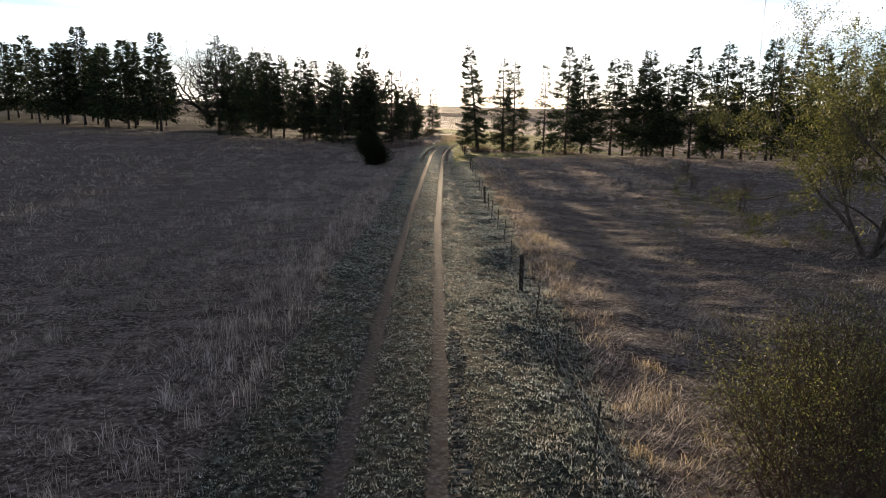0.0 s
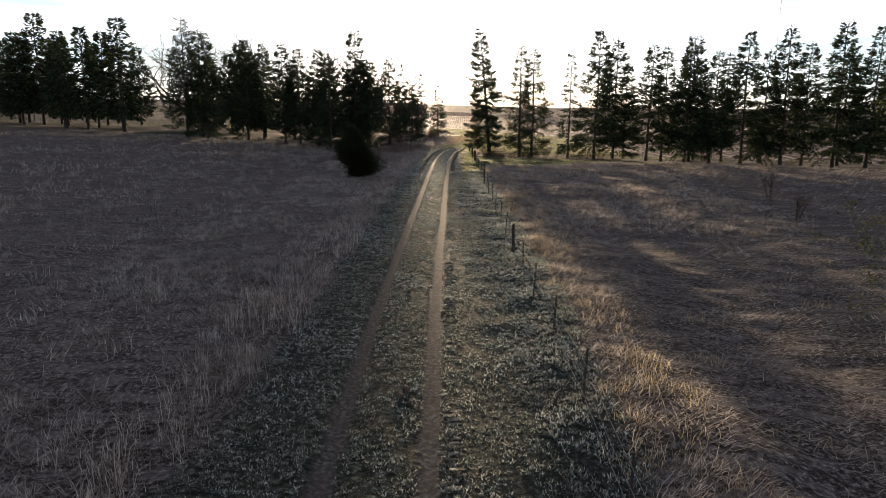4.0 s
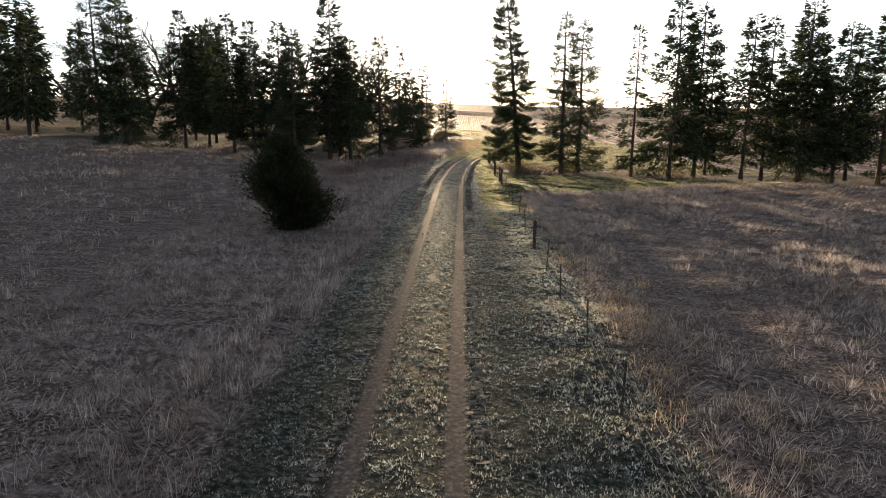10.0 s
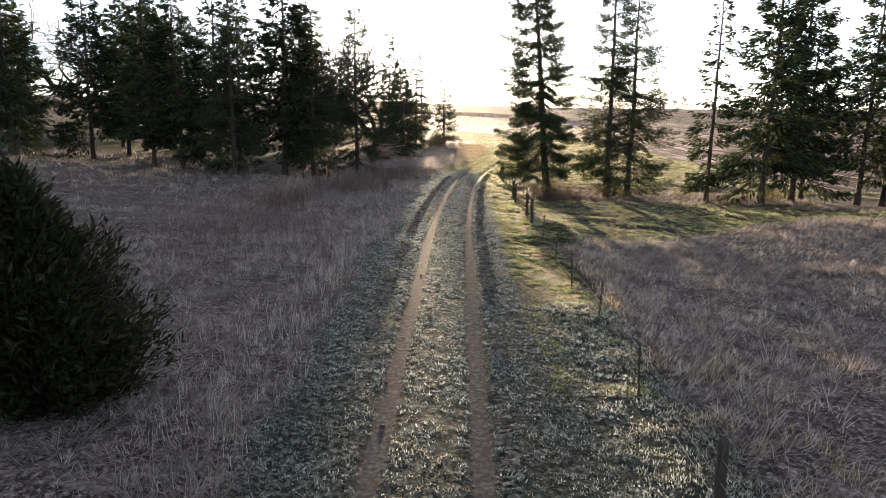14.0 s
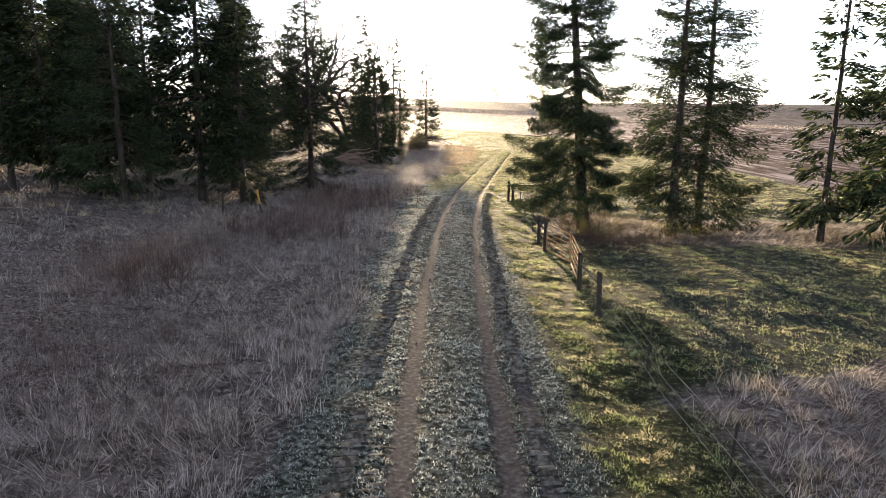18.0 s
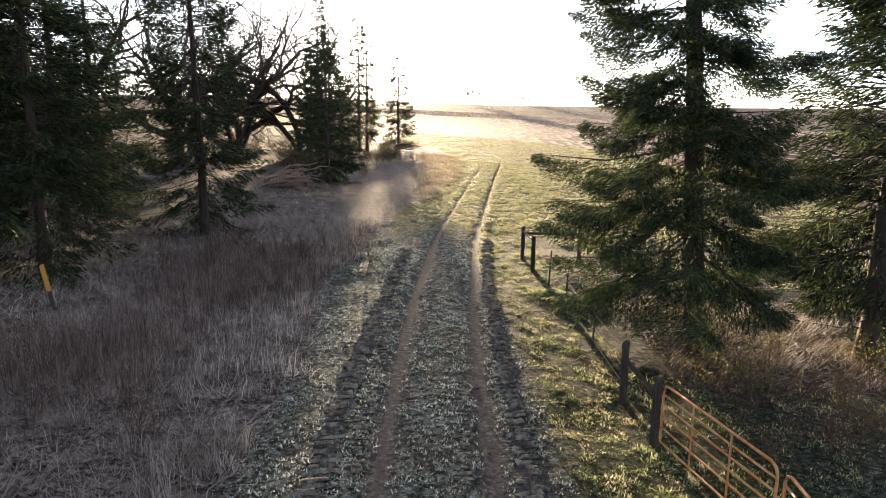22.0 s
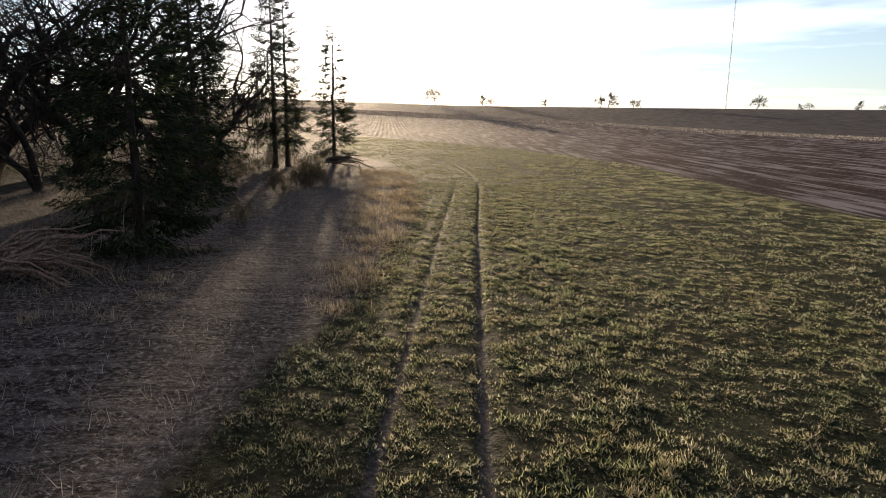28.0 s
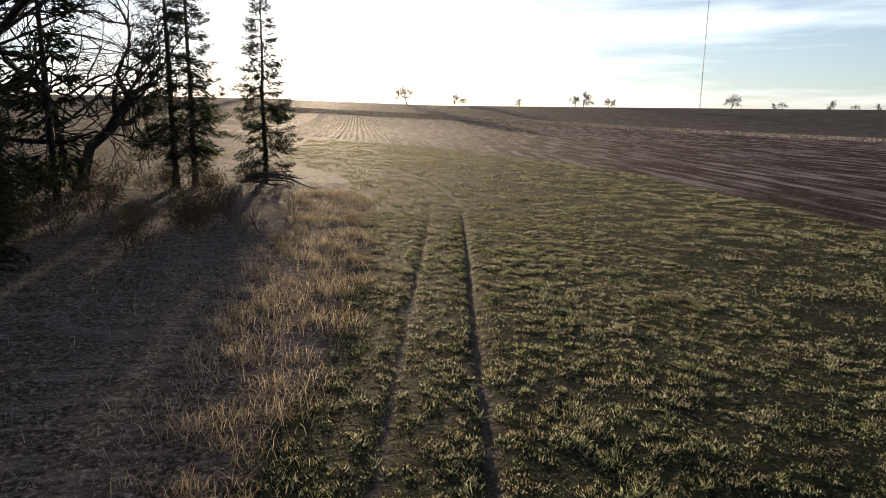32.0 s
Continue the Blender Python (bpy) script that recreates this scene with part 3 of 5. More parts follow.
def matted_grass():
    rng = np.random.default_rng(4)
    out = []
    for x0, x1, n, w in ((3.4, 12, 220000, 0.013), (12, 28, 150000, 0.03), (28, 75, 90000, 0.065)):
        x, y = scatter(rng, n, x0, x1, 6, 140 if x0 < 28 else 128)
        k = (zones(x, y)[1] < 0.5) & clumped(rng, x * 0.5, y, 0.5, 21, 0.44, 0.16) & (y > 6 + (x - 6) * 1.15)
        x, y = x[k], y[k]
        m = len(x)
        up = 0.45 + 0.9 * np.clip(rough(x, y, 3.5, 22), 0, 1) + 0.9 * np.exp(-((x - 4.6) / 1.0) ** 2) + 0.8 * sm(85, 120, y)
        lean = np.clip(rng.normal(0.95, 0.06, m) - 0.22 * (up - 0.45), 0.05, 0.99)
        head = np.where(rng.random(m) < 0.35, rng.uniform(0, 2 * np.pi, m), -0.25 + 2.6 * rough(x, y, 5, 23) + rng.normal(0, 0.5, m))
        out.append(blades(rng, x, y, rng.uniform(0.18, 0.5, m) * np.clip(up + 0.3, 0.5, 1.2), w * rng.uniform(0.6, 1.3, m), lean, head, False))
    # rank tussocks towards the pasture's end
    cx, cy = scatter(rng, 2600, 4.4, 26, 62, 122)
    k = (zones(cx, cy)[1] < 0.5) & (rough(cx, cy, 5.0, 24) + 0.25 * rng.random(len(cx)) > 0.02)
    cx, cy = cx[k], cy[k]
    out.append(tufts(rng, cx, cy, 40, rng.uniform(0.15, 0.4, len(cx)), rng.uniform(0.3, 0.65, len(cx)), np.where(cx < 13, 0.014, 0.024), 0.3))
    return joined(out)


def golden_tufts():
    rng = np.random.default_rng(5)
    spots = []
    for n, x0, x1, y0, y1 in ((260, 3.4, 6.0, 8, 122), (60, 6, 26, 20, 124), (520, -1.5, 4.5, 156, 210), (50, 4.5, 30, 119, 127), (60, 5.2, 24, 136, 142), (40, -18, -6, 158, 176), (120, -75, -18, 126, 136)):
        spots += [(a, b) for a, b in zip(*scatter(rng, n, x0, x1, y0, y1))]
    out = []
    for a, b in spots:
        if zones(np.array([a]), np.array([b]))[1][0] > 0.6 and b < 150:
            continue
        if b > 150 and a > float(left_edge(b)) + 0.3:
            continue
        q, r = rng.integers(30, 80), rng.uniform(0.15, 0.45)
        x, y = a + rng.normal(0, r, q), b + rng.normal(0, r, q)
        out.append(blades(rng, x, y, rng.uniform(0.22, 0.55, q), rng.uniform(0.008, 0.016, q), np.abs(rng.normal(0.68, 0.25, q)).clip(0, 0.97)))
    return joined(out)


def tufts(rng, x, y, per, r, tall, wide, lean0=0.35):
    """Low domes of short leaves, one at each spot."""
    n = len(x)
    a = rng.uniform(0, 2 * np.pi, (n, per))
    q = np.sqrt(rng.uniform(0.02, 1, (n, per))) * r[:, None]
    px, py = (x[:, None] + np.cos(a) * q).ravel(), (y[:, None] + np.sin(a) * q).ravel()
    out = (q / r[:, None]).ravel()
    t = np.repeat(tall, per) * rng.uniform(0.6, 1.25, n * per) * (1.1 - 0.35 * out)
    w = np.repeat(wide, per) * rng.uniform(0.6, 1.4, n * per)
    return blades(rng, px, py, t, w, np.clip(lean0 + 0.45 * out + rng.normal(0, 0.12, n * per), 0, 0.95), a.ravel() + rng.normal(0, 0.5, n * per), False)


def turf_grass():
    rng = np.random.default_rng(6)
    x, y = scatter(rng, 175000, -5.6, 5.2, 7, 150)
    d, g, p = zones(x, y)
    k = (g > 0.35) & ~((x > 0.9 + 0.5 * rough(y, x, 1.0, 34)) & (y > 97)) & (d < 0.5 + 0.25 * rough(x, y, 0.4, 31)) & clumped(rng, x, y, 0.28, 32, 0.34, 0.2)
    x, y = x[k], y[k]
    m = len(x)
    tall = rng.uniform(0.05, 0.09, m) * (1 + 0.5 * np.clip(rough(x, y, 1.4, 33), 0, 1) + 0.5 * sm(1.2, 2.4, x))
    return tufts(rng, x, y, 6, rng.uniform(0.035, 0.075, m), tall, np.full(m, 0.03), 0.25)


def meadow_grass(verge=False):
    rng = np.random.default_rng(7)
    out = []
    for x0, x1, y0, y1, n, per, r, w, h in ((-3, 16, 146, 200, 125000, 5, 0.06, 0.028, 0.105), (3.6, 40, 106, 128, 56000, 5, 0.1, 0.026, 0.115), (0.4, 3.6, 90, 150, 46000, 6, 0.06, 0.018, 0.088), (5, 40, 137, 215, 90000, 4, 0.1, 0.045, 0.12), (-14, 45, 200, 300, 36000, 4, 0.35, 0.09, 0.18)):
        if verge != (y1 in (128, 150)):
            continue
        x, y = scatter(rng, n, x0, x1, y0, y1)
        d, g, p = zones(x, y)
        k = (g > 0.5) & (p < 0.3) & (d < 0.62) & clumped(rng, x, y, 0.3 if w < 0.045 else 0.9, 41, 0.34, 0.2)
        if x0 == 0.4:
            k &= x > 0.9 + 0.5 * rough(y, x, 1.0, 34)
        if x0 == 5:
            k &= ~((x < 16) & (y > 148) & (y < 200))
        if x0 == -14:
            k &= ~((x > 5) & (y < 215))
        x, y = x[k], y[k]
        m = len(x)
        h = h * (1 + 0.45 * np.exp(-((x - track(y) - 3.6) / 1.2) ** 2) * sm(146, 150, y) * (1 - sm(190, 200, y)))
        h = h * (0.6 + 0.9 * np.clip(rough(x, y, 0.3 if w < 0.045 else 0.9, 41) + 0.1, 0, 0.6) / 0.6)
        out.append(tufts(rng, x, y, per, r * rng.uniform(0.6, 1.3, m), h * rng.uniform(0.7, 1.2, m) * (0.85 + 0.5 * np.clip(rough(x, y, 2.2, 42) + 0.2, 0, 1)), np.full(m, w)))
    return joined(out)


def weed_stalks():
    """Upright reddish weed stems in thick patches."""
    rng = np.random.default_rng(9)
    out = []
    for cx, cy, rx, ry, n in ((-9.5, 127.5, 2.2, 3.0, 4500), (-7.6, 136.0, 2.4, 3.8, 12000), (-13.0, 119.0, 2.0, 4.0, 3000), (-11.0, 107.0, 4.0, 6.0, 3000)):
        x, y = rng.normal(cx, rx * 0.6, n), rng.normal(cy, ry * 0.6, n)
        k = (zones(x, y)[1] < 0.3) & clumped(rng, x, y, 0.8, 17, 0.3)
        x, y = x[k], y[k]
        m = len(x)
        out.append(blades(rng, x, y, rng.uniform(0.4, 1.25, m), rng.uniform(0.008, 0.016, m), np.abs(rng.normal(0.25, 0.2, m)).clip(0, 0.9)))
    return joined(out)


for nm, made, mat, text in (("tall_grass", tall_grass, DRY, "tall dry frosted field grass, pale tan"),
                            ("matted_grass", matted_grass, MATTED, "flattened dry frosted grass of the pasture"),
                            ("weed_stalks", weed_stalks, WEED, "dead reddish-brown weed stalks in the rank grass"),
                            ("golden_grass", golden_tufts, GOLD, "golden dry grass tufts along the fence"),
                            ("turf", turf_grass, TURF, "short frosted green turf along the track"),
                            ("verge_grass", lambda: meadow_grass(True), VERGE, "lush yellow-green grass of the verge by the gates"),
                            ("meadow_grass", meadow_grass, MEADOW, "short green frosted meadow grass")):
    v, f = made()
    tagged(part(nm, mesh_of(nm, v, f), mat), text, "grass", kind="stuff")

# ---- trees ----


def tube(points, radii, sides=6):
    """A tapered tube along points, as arrays of verts and triangles."""
    p, r = np.asarray(points, float), np.asarray(radii, float)
    t = np.gradient(p, axis=0)
    t /= np.linalg.norm(t, axis=1, keepdims=True) + 1e-9
    ref = np.where(np.abs(t[:, 2:3]) > 0.9, [[1.0, 0, 0]], [[0, 0, 1.0]])
    u = np.cross(t, ref)
    u /= np.linalg.norm(u, axis=1, keepdims=True) + 1e-9
    w = np.cross(t, u)
    a = np.linspace(0, 2 * np.pi, sides, endpoint=False)
    ring = p[:, None] + r[:, None, None] * (np.cos(a)[None, :, None] * u[:, None] + np.sin(a)[None, :, None] * w[:, None])
    k = np.arange(len(p) - 1)[:, None] * sides + np.arange(sides)[None, :]
    k2 = np.arange(len(p) - 1)[:, None] * sides + (np.arange(sides)[None, :] + 1) % sides
    f = np.concatenate([np.stack([k, k2, k2 + sides], 2).reshape(-1, 3), np.stack([k, k2 + sides, k + sides], 2).reshape(-1, 3)])
    return ring.reshape(-1, 3), f


def kites(at, way, side, long, wide):
    """Flat pointed sprays: four corners each."""
    at, way, side = np.asarray(at), np.asarray(way), np.asarray(side)
    long, wide = np.asarray(long)[:, None], np.asarray(wide)[:, None]
    v = np.stack([at, at + way * long * 0.45 + side * wide / 2, at + way * long, at + way * long * 0.5 - side * wide / 2], 1).reshape(-1, 3)
    o = np.arange(len(at))[:, None] * 4
    return v, np.concatenate([o + [0, 1, 2], o + [0, 2, 3]], 1).reshape(-1, 3)


def unit(v):
    return v / (np.linalg.norm(v, axis=-1, keepdims=True) + 1e-9)


def spruce_meshes(seed, tall, wide, bare, fine=1.0, gaps=0.2, stem=0.2, lean=0.0, slim=0.85, full=1.0, wild=0.26, gap=1.0, close=0.0, reach_west=0.0):
    """Trunk and crown of a spruce. bare: the height where the green begins; fine: how small the sprays are."""
    rng = np.random.default_rng(seed)
    zz = np.linspace(0, tall, 14)
    sway = np.cumsum(rng.normal(0, 0.03, 14)) + (lean * zz if abs(lean) < 1 else lean * sm(0, 9, zz))
    sway2 = np.cumsum(rng.normal(0, 0.03, 14))
    rad = stem * (1 - zz / tall) ** 0.85 + 0.02
    rad[0] *= 1.35
    trunk = [tube(np.stack([sway, sway2, zz], 1), rad, 8)]
    crown = []
    z = bare * 0.45
    while z < tall - 0.25:
        u = max(0.0, (z - bare) / (tall - bare))
        dead = z < bare
        count = rng.integers(3, 6) if not dead else rng.integers(1, 4)
        for _ in range(count):
            if rng.random() < gaps and not dead:
                continue
            a = rng.uniform(0, 2 * np.pi)
            prof = (1 - u) ** slim * (0.78 + 0.22 * min(1, u * 5)) + 0.05 if not dead else rng.uniform(0.35, 0.8)
            long = max(0.45, wide * prof * rng.uniform(0.68, 1.15) * (1 - reach_west * math.cos(a)))
            tilt = -0.5 + 1.0 * u + rng.normal(0, 0.16)
            m = 4 if long < 2.5 else 5
            s = np.linspace(0, 1, m)
            out = long * s * (1 - 0.06 * s)
            drop = out * tilt * (1 - 0.25 * s) + 0.1 * long * s ** 3
            turn = a + 0.25 * rng.normal() * s
            bx, by = np.interp(z, zz, sway), np.interp(z, zz, sway2)
            p = np.stack([bx + np.cos(turn) * out, by + np.sin(turn) * out, z + drop], 1)
            trunk.append(tube(p[::2] if len(p) > 4 else p[[0, 1, 3]], ((0.01 + 0.008 * long) * (1 - s * 0.85))[::2] if len(p) > 4 else ((0.01 + 0.008 * long) * (1 - s * 0.85))[[0, 1, 3]], 3))
            if dead:
                continue
            step = 0.19 * fine / (3.2 if z < close else 1.0)
            q = max(4, int(long / step))
            t = np.sort(rng.uniform(0.14, 1.0, int(q * full * (2.9 if fine > 0.7 else (7 if fine > 0.4 else 11))))) ** 0.75
            at = np.stack([np.interp(t, s, p[:, k]) for k in range(3)], 1)
            along = np.array([np.cos(a), np.sin(a), tilt])
            across = np.array([-np.sin(a), np.cos(a), 0.0])
            k = rng.choice([-1.0, 1.0], len(t))[:, None]
            reach = (rng.uniform(0, 1, len(t)) ** 0.8 * (0.22 + 0.42 * long * np.clip(1.05 - t, 0, 0.6)))[:, None]
            out_way = unit(along * rng.uniform(0.3, 0.9, (len(t), 1)) + across * k)
            at = at + out_way * reach + np.array([0, 0, -1.0]) * (0.3 * reach + 0.18 * reach ** 2) + rng.normal(0, 0.04, at.shape)
            way = unit(out_way + along * rng.uniform(0.0, 0.8, (len(t), 1)) + np.array([0, 0, -1.0]) * rng.uniform(0.0, 0.75, (len(t), 1)) + rng.normal(0, wild, (len(t), 3)))
            side = unit(np.cross(way, rng.normal(0, 0.7, (len(t), 3)) + np.array([0, 0, 1.0])))
            hang = unit(np.cross(way, side))
            side = np.where(rng.random((len(t), 1)) < 0.6, unit(hang + rng.normal(0, 0.4, side.shape)), side)
            size = (0.24 + 0.12 * (1 - t)) * (0.2 + 0.8 * fine) * rng.uniform(0.65, 1.4, len(t)) * (0.62 if z < close else 1.0)
            crown.append(kites(at, way, side, size * (1.75 if fine > 0.7 else 1.5), size * (0.5 if fine > 0.7 else 0.3)))
        z += rng.uniform(0.18, 0.46) * gap
    tipz = np.linspace(tall - 1.2, tall, 10)
    at = np.stack([np.interp(tipz, zz, sway), np.interp(tipz, zz, sway2), tipz], 1)
    way = unit(np.stack([rng.normal(0, 1, 10), rng.normal(0, 1, 10), np.full(10, 1.2)], 1))
    crown.append(kites(at, way, unit(np.cross(way, [0.3, 0.2, 1.0])), np.full(10, 0.42), np.full(10, 0.14)))
    return mesh_of("trunk", *trunk[0], True), mesh_of("branchwork", *joined(trunk[1:]), True), mesh_of("crown", *joined(crown))


def conifer(name, meshes, x, y, turn, size, label, group="", sink=0.15, foliage=SPRUCE, category="spruce tree"):
    e = empty(name, (x, y, put(x, y, sink)), turn, size)
    part("trunk", meshes[0], BARK, e)
    part("branchwork", meshes[1], BARK, e, "", "stuff")
    part("crown", meshes[2], foliage, e)
    return tagged(e, label, category, group)


SPRUCES = [spruce_meshes(100 + k, 18.0, w * 1.14, b, 0.8, g, 0.2, l, s, 1.5) for k, (w, b, g, l, s) in enumerate((
    (3.9, 2.5, 0.08, 0.0, 0.85), (3.3, 3.2, 0.16, 0.01, 0.75), (4.2, 2.3, 0.05, -0.01, 0.85), (2.9, 3.6, 0.2, 0.0, 0.66), (3.8, 2.9, 0.1, 0.015, 0.8)))]
DENSE = [spruce_meshes(120 + k, 18.0, w, b, 0.46, g, 0.24, 0.0, s, 0.95) for k, (w, b, g, s) in enumerate(((4.2, 2.6, 0.06, 0.6), (3.9, 1.3, 0.08, 0.64)))]
THIN = spruce_meshes(130, 18.0, 2.3, 2.0, 0.9, 0.35, 0.17, 0.0, 0.75)
NEAR = spruce_meshes(131, 20.0, 3.8, 2.6, 0.36, 0.08, 0.3, -0.1, 0.66, 1.1, 0.55, 0.85, 9.5, 0.15)
FAR = [spruce_meshes(150 + k, 18.0, w, 3.4, 1.6, 0.08, 0.22, 0.0, s) for k, (w, s) in enumerate(((3.8, 0.8), (4.2, 0.7)))]
TWIN_A = spruce_meshes(132, 18.5, 3.5, 2.0, 0.42, 0.14, 0.26, 0.0, 0.66)
TWIN_B = spruce_meshes(133, 17.5, 4.3, 1.4, 0.42, 0.08, 0.24, 0.0, 0.7)

rs = random.Random(8)
# the belt across the end of the pasture: place, height of the tip, form
BELT = [(22.4, 128.4, 19.3, 0), (26.0, 131.0, 18.5, 2), (31.7, 131.5, 17.7, 1), (34.4, 132.5, 17.4, 3), (37.8, 131.0, 17.8, 2), (39.4, 133.5, 19.6, 4), (42.0, 131.2, 16.9, 1),
        (45.0, 134.0, 16.6, 3), (46.8, 130.5, 19.6, 0), (50.6, 132.0, 17.0, 2), (53.5, 131.0, 20.6, 4), (57.9, 133.0, 18.4, 1), (61.7, 130.5, 21.4, 2), (67.5, 131.0, 20.6, 0), (71.8, 132.0, 20.8, 4),
        (77.0, 133.0, 19.5, 2), (82.5, 131.5, 20.5, 0), (28.6, 134.5, 15.0, 3), (41.0, 136.0, 15.5, 3), (64.5, 134.0, 18.0, 1)]
for x, y, tip, k in BELT:
    conifer("spruce_tree", SPRUCES[k], x, y, rs.uniform(0, 360), (tip - put(x, y)) / 18.0, "dark green spruce in the belt across the pasture's end", "spruces of the pasture belt")
conifer("spruce_tree", THIN, 18.3, 128.9, 40, 16.6 / 18, "slender sparse spruce with dead lower branches", "spruces of the pasture belt")
conifer("spruce_tree", NEAR, 5.8, 129.6, 0, 20.0 / 20, "tall spruce beside the gate, drooping branches")
conifer("spruce_tree", TWIN_A, 10.6, 129.8, 0, 17.9 / 18.5, "tall spruce with a bare lower trunk", "pair of spruces beside the gate")
conifer("spruce_tree", TWIN_B, 12.9, 132.0, 70, 17.4 / 17.5, "spreading spruce close beside its twin", "pair of spruces beside the gate")
# the hill-side stand
STAND = [(-93.0, 165.0, 21.4, 7), (-89.0, 166.0, 26.5, 8), (-77.3, 154.0, 21.6, 8), (-71.9, 152.0, 22.2, 7), (-62.9, 148.5, 23.4, 8), (-46.5, 137.5, 22.2, 5), (-44.6, 139.5, 20.4, 6), (-42.8, 137.2, 19.8, 2),
         (-36.4, 139.0, 18.6, 0), (-34.6, 142.5, 17.4, 3), (-29.0, 135.6, 18.0, 1), (-26.4, 135.8, 17.0, 0), (-23.3, 136.4, 17.2, 2), (-20.7, 133.0, 15.6, 5), (-17.0, 135.6, 20.4, 1), (-14.4, 135.4, 15.2, 6), (-23.7, 143.4, 17.4, 4),
         (-11.9, 144.4, 16.5, 6), (-36.4, 150.0, 19.5, 4), (-41.0, 154.0, 18.0, 3), (-18.0, 147.5, 15.0, 6), (-30.0, 147.0, 16.0, 6), (-16.8, 141.5, 16.5, 5)]
for x, y, tip, k in STAND:
    conifer("spruce_tree", (SPRUCES + DENSE + FAR)[k], x, y, rs.uniform(0, 360), (tip - put(x, y)) / 18.0, "dark green spruce in the hill-side stand", "spruces of the hill-side stand")
for k, (x, y, tip) in enumerate([(-123.5, 190, 25), (-123, 200, 28), (-116, 196, 24), (-110, 205, 25), (-104, 198, 22), (-130, 205, 26), (-84.9, 185, 25), (-80, 192, 22), (-96, 200, 23), (-97, 170, 23), (-85, 168, 22), (-81, 160, 21), (-74, 160, 20), (-100, 178, 24), (-68, 158, 19), (-91, 176, 22), (-104, 172, 22), (-53.4, 190, 23), (-58, 196, 21), (-49, 186, 20), (-140, 200, 26)]):
    conifer("spruce_tree", FAR[k % 2], x, y, rs.uniform(0, 360), (tip - put(x, y)) / 18.0, "far dark spruce high on the hill side", "far spruces on the hill side")
# conifers between the thicket and the meadow
EDGE = spruce_meshes(142, 11.5, 3.5, 0.9, 0.6, 0.22, 0.2, 0.0, 0.72, 1.1, 0.5, 0.9)
conifer("spruce_tree", EDGE, -9.0, 167.2, 20, 1.0, "dense dark conifer at the thicket's edge", "conifers of the thicket")
conifer("spruce_tree", THIN, -14.5, 200.5, 120, 20.0 / 18, "slender spruce rising above the bare oaks", "conifers of the thicket")
conifer("spruce_tree", DENSE[1], -10.8, 182.5, 140, 14.5 / 18, "dense dark conifer inside the thicket", "conifers of the thicket")
END = [spruce_meshes(140 + k, 20.0, w, 3.0, 0.7, 0.28, 0.26, 0.0, 0.66, 0.9, 0.35, 1.0) for k, w in enumerate((3.6, 3.0))]
for x, y, turn, size in ((-13.8, 189.5, 75, 0.7),):
    conifer("spruce_tree", DENSE[1], x, y, turn, size, "dense dark conifer inside the thicket", "conifers of the thicket")
conifer("spruce_tree", END[0], -10.2, 210.0, 80, 19.0 / 20, "tall open spruce where the thicket ends", "spruces where the thicket ends")
conifer("spruce_tree", END[1], -9.2, 211.5, 200, 17.5 / 20, "tall open spruce where the thicket ends", "spruces where the thicket ends")
ISLE = spruce_meshes(143, 15.5, 3.0, 1.4, 0.6, 0.1, 0.22, 0.0, 0.66, 0.9, 0.35, 0.85)
conifer("spruce_tree", ISLE, -4.8, 218.0, 300, 1.0, "spruce where the thicket ends", "spruces where the thicket ends")


def branching(seed, stems, tall, spread, r0, levels, leaf=None, droop=0.0, twist=0.5, kids=3, upright=0.5, least=0.004, splay=0.62):
    """A broadleaf tree or shrub: forking limbs, and the places of its last twigs."""
    rng = np.random.default_rng(seed)
    wood, twigs, ends = [], [], []

    def grow(p, d, long, r, level):
        m = 5 if level < 2 else (4 if level < levels - 1 else (3 if level < levels else 2))
        pts = [p]
        for _ in range(m - 1):
            d = unit(d + rng.normal(0, twist * 0.22, 3) + np.array([0, 0, upright * 0.12 - droop * 0.12 * level]))
            pts.append(pts[-1] + d * long / (m - 1))
        pts = np.array(pts)
        thin = r * (0.68 if level < levels else 0.3)
        (wood if level < (1 if stems > 1 else 2) else twigs).append(tube(pts, np.linspace(r, thin, m), 6 if level == 0 else (5 if level == 1 else 3)))
        if level >= levels:
            ends.append(pts)
            return
        n = kids + (1 if rng.random() < 0.5 else 0)
        for k in range(n):
            t = 1.0 if k == 0 else rng.uniform(0.4, 0.95)
            q = np.array([np.interp(t * (m - 1), np.arange(m), pts[:, c]) for c in range(3)])
            e = unit(d + rng.normal(0, 1, 3) * (0.35 if k == 0 else splay))
            grow(q, e, long * rng.uniform(0.58, 0.82), max(least, thin * rng.uniform(0.6, 0.9)), level + 1)

    for k in range(stems):
        a = rng.uniform(0, 2 * np.pi)
        s = spread * rng.uniform(0.3, 1.0) if stems > 1 else spread * 0.2
        base = np.array([np.cos(a), np.sin(a), 0]) * (0.12 * stems ** 0.5 * rng.uniform(0.2, 1) if stems > 1 else 0)
        grow(base, unit(np.array([np.cos(a) * s, np.sin(a) * s, 1.0])), tall * rng.uniform(0.32, 0.45), r0 * rng.uniform(0.75, 1.1), 0)
    made = [mesh_of("trunk", *joined(wood), True), mesh_of("branchwork", *joined(twigs), True)]
    if leaf:
        per, size = leaf
        e = np.concatenate(ends)
        at = np.repeat(e, per, 0) + rng.normal(0, 0.05 + size, (len(e) * per, 3))
        way = unit(rng.normal(0, 1, at.shape))
        side = unit(np.cross(way, rng.normal(0, 1, at.shape)))
        made.append(mesh_of("foliage", *kites(at, way, side, size * rng.uniform(0.7, 1.5, len(at)), size * 0.5 * rng.uniform(0.7, 1.3, len(at)))))
    return made


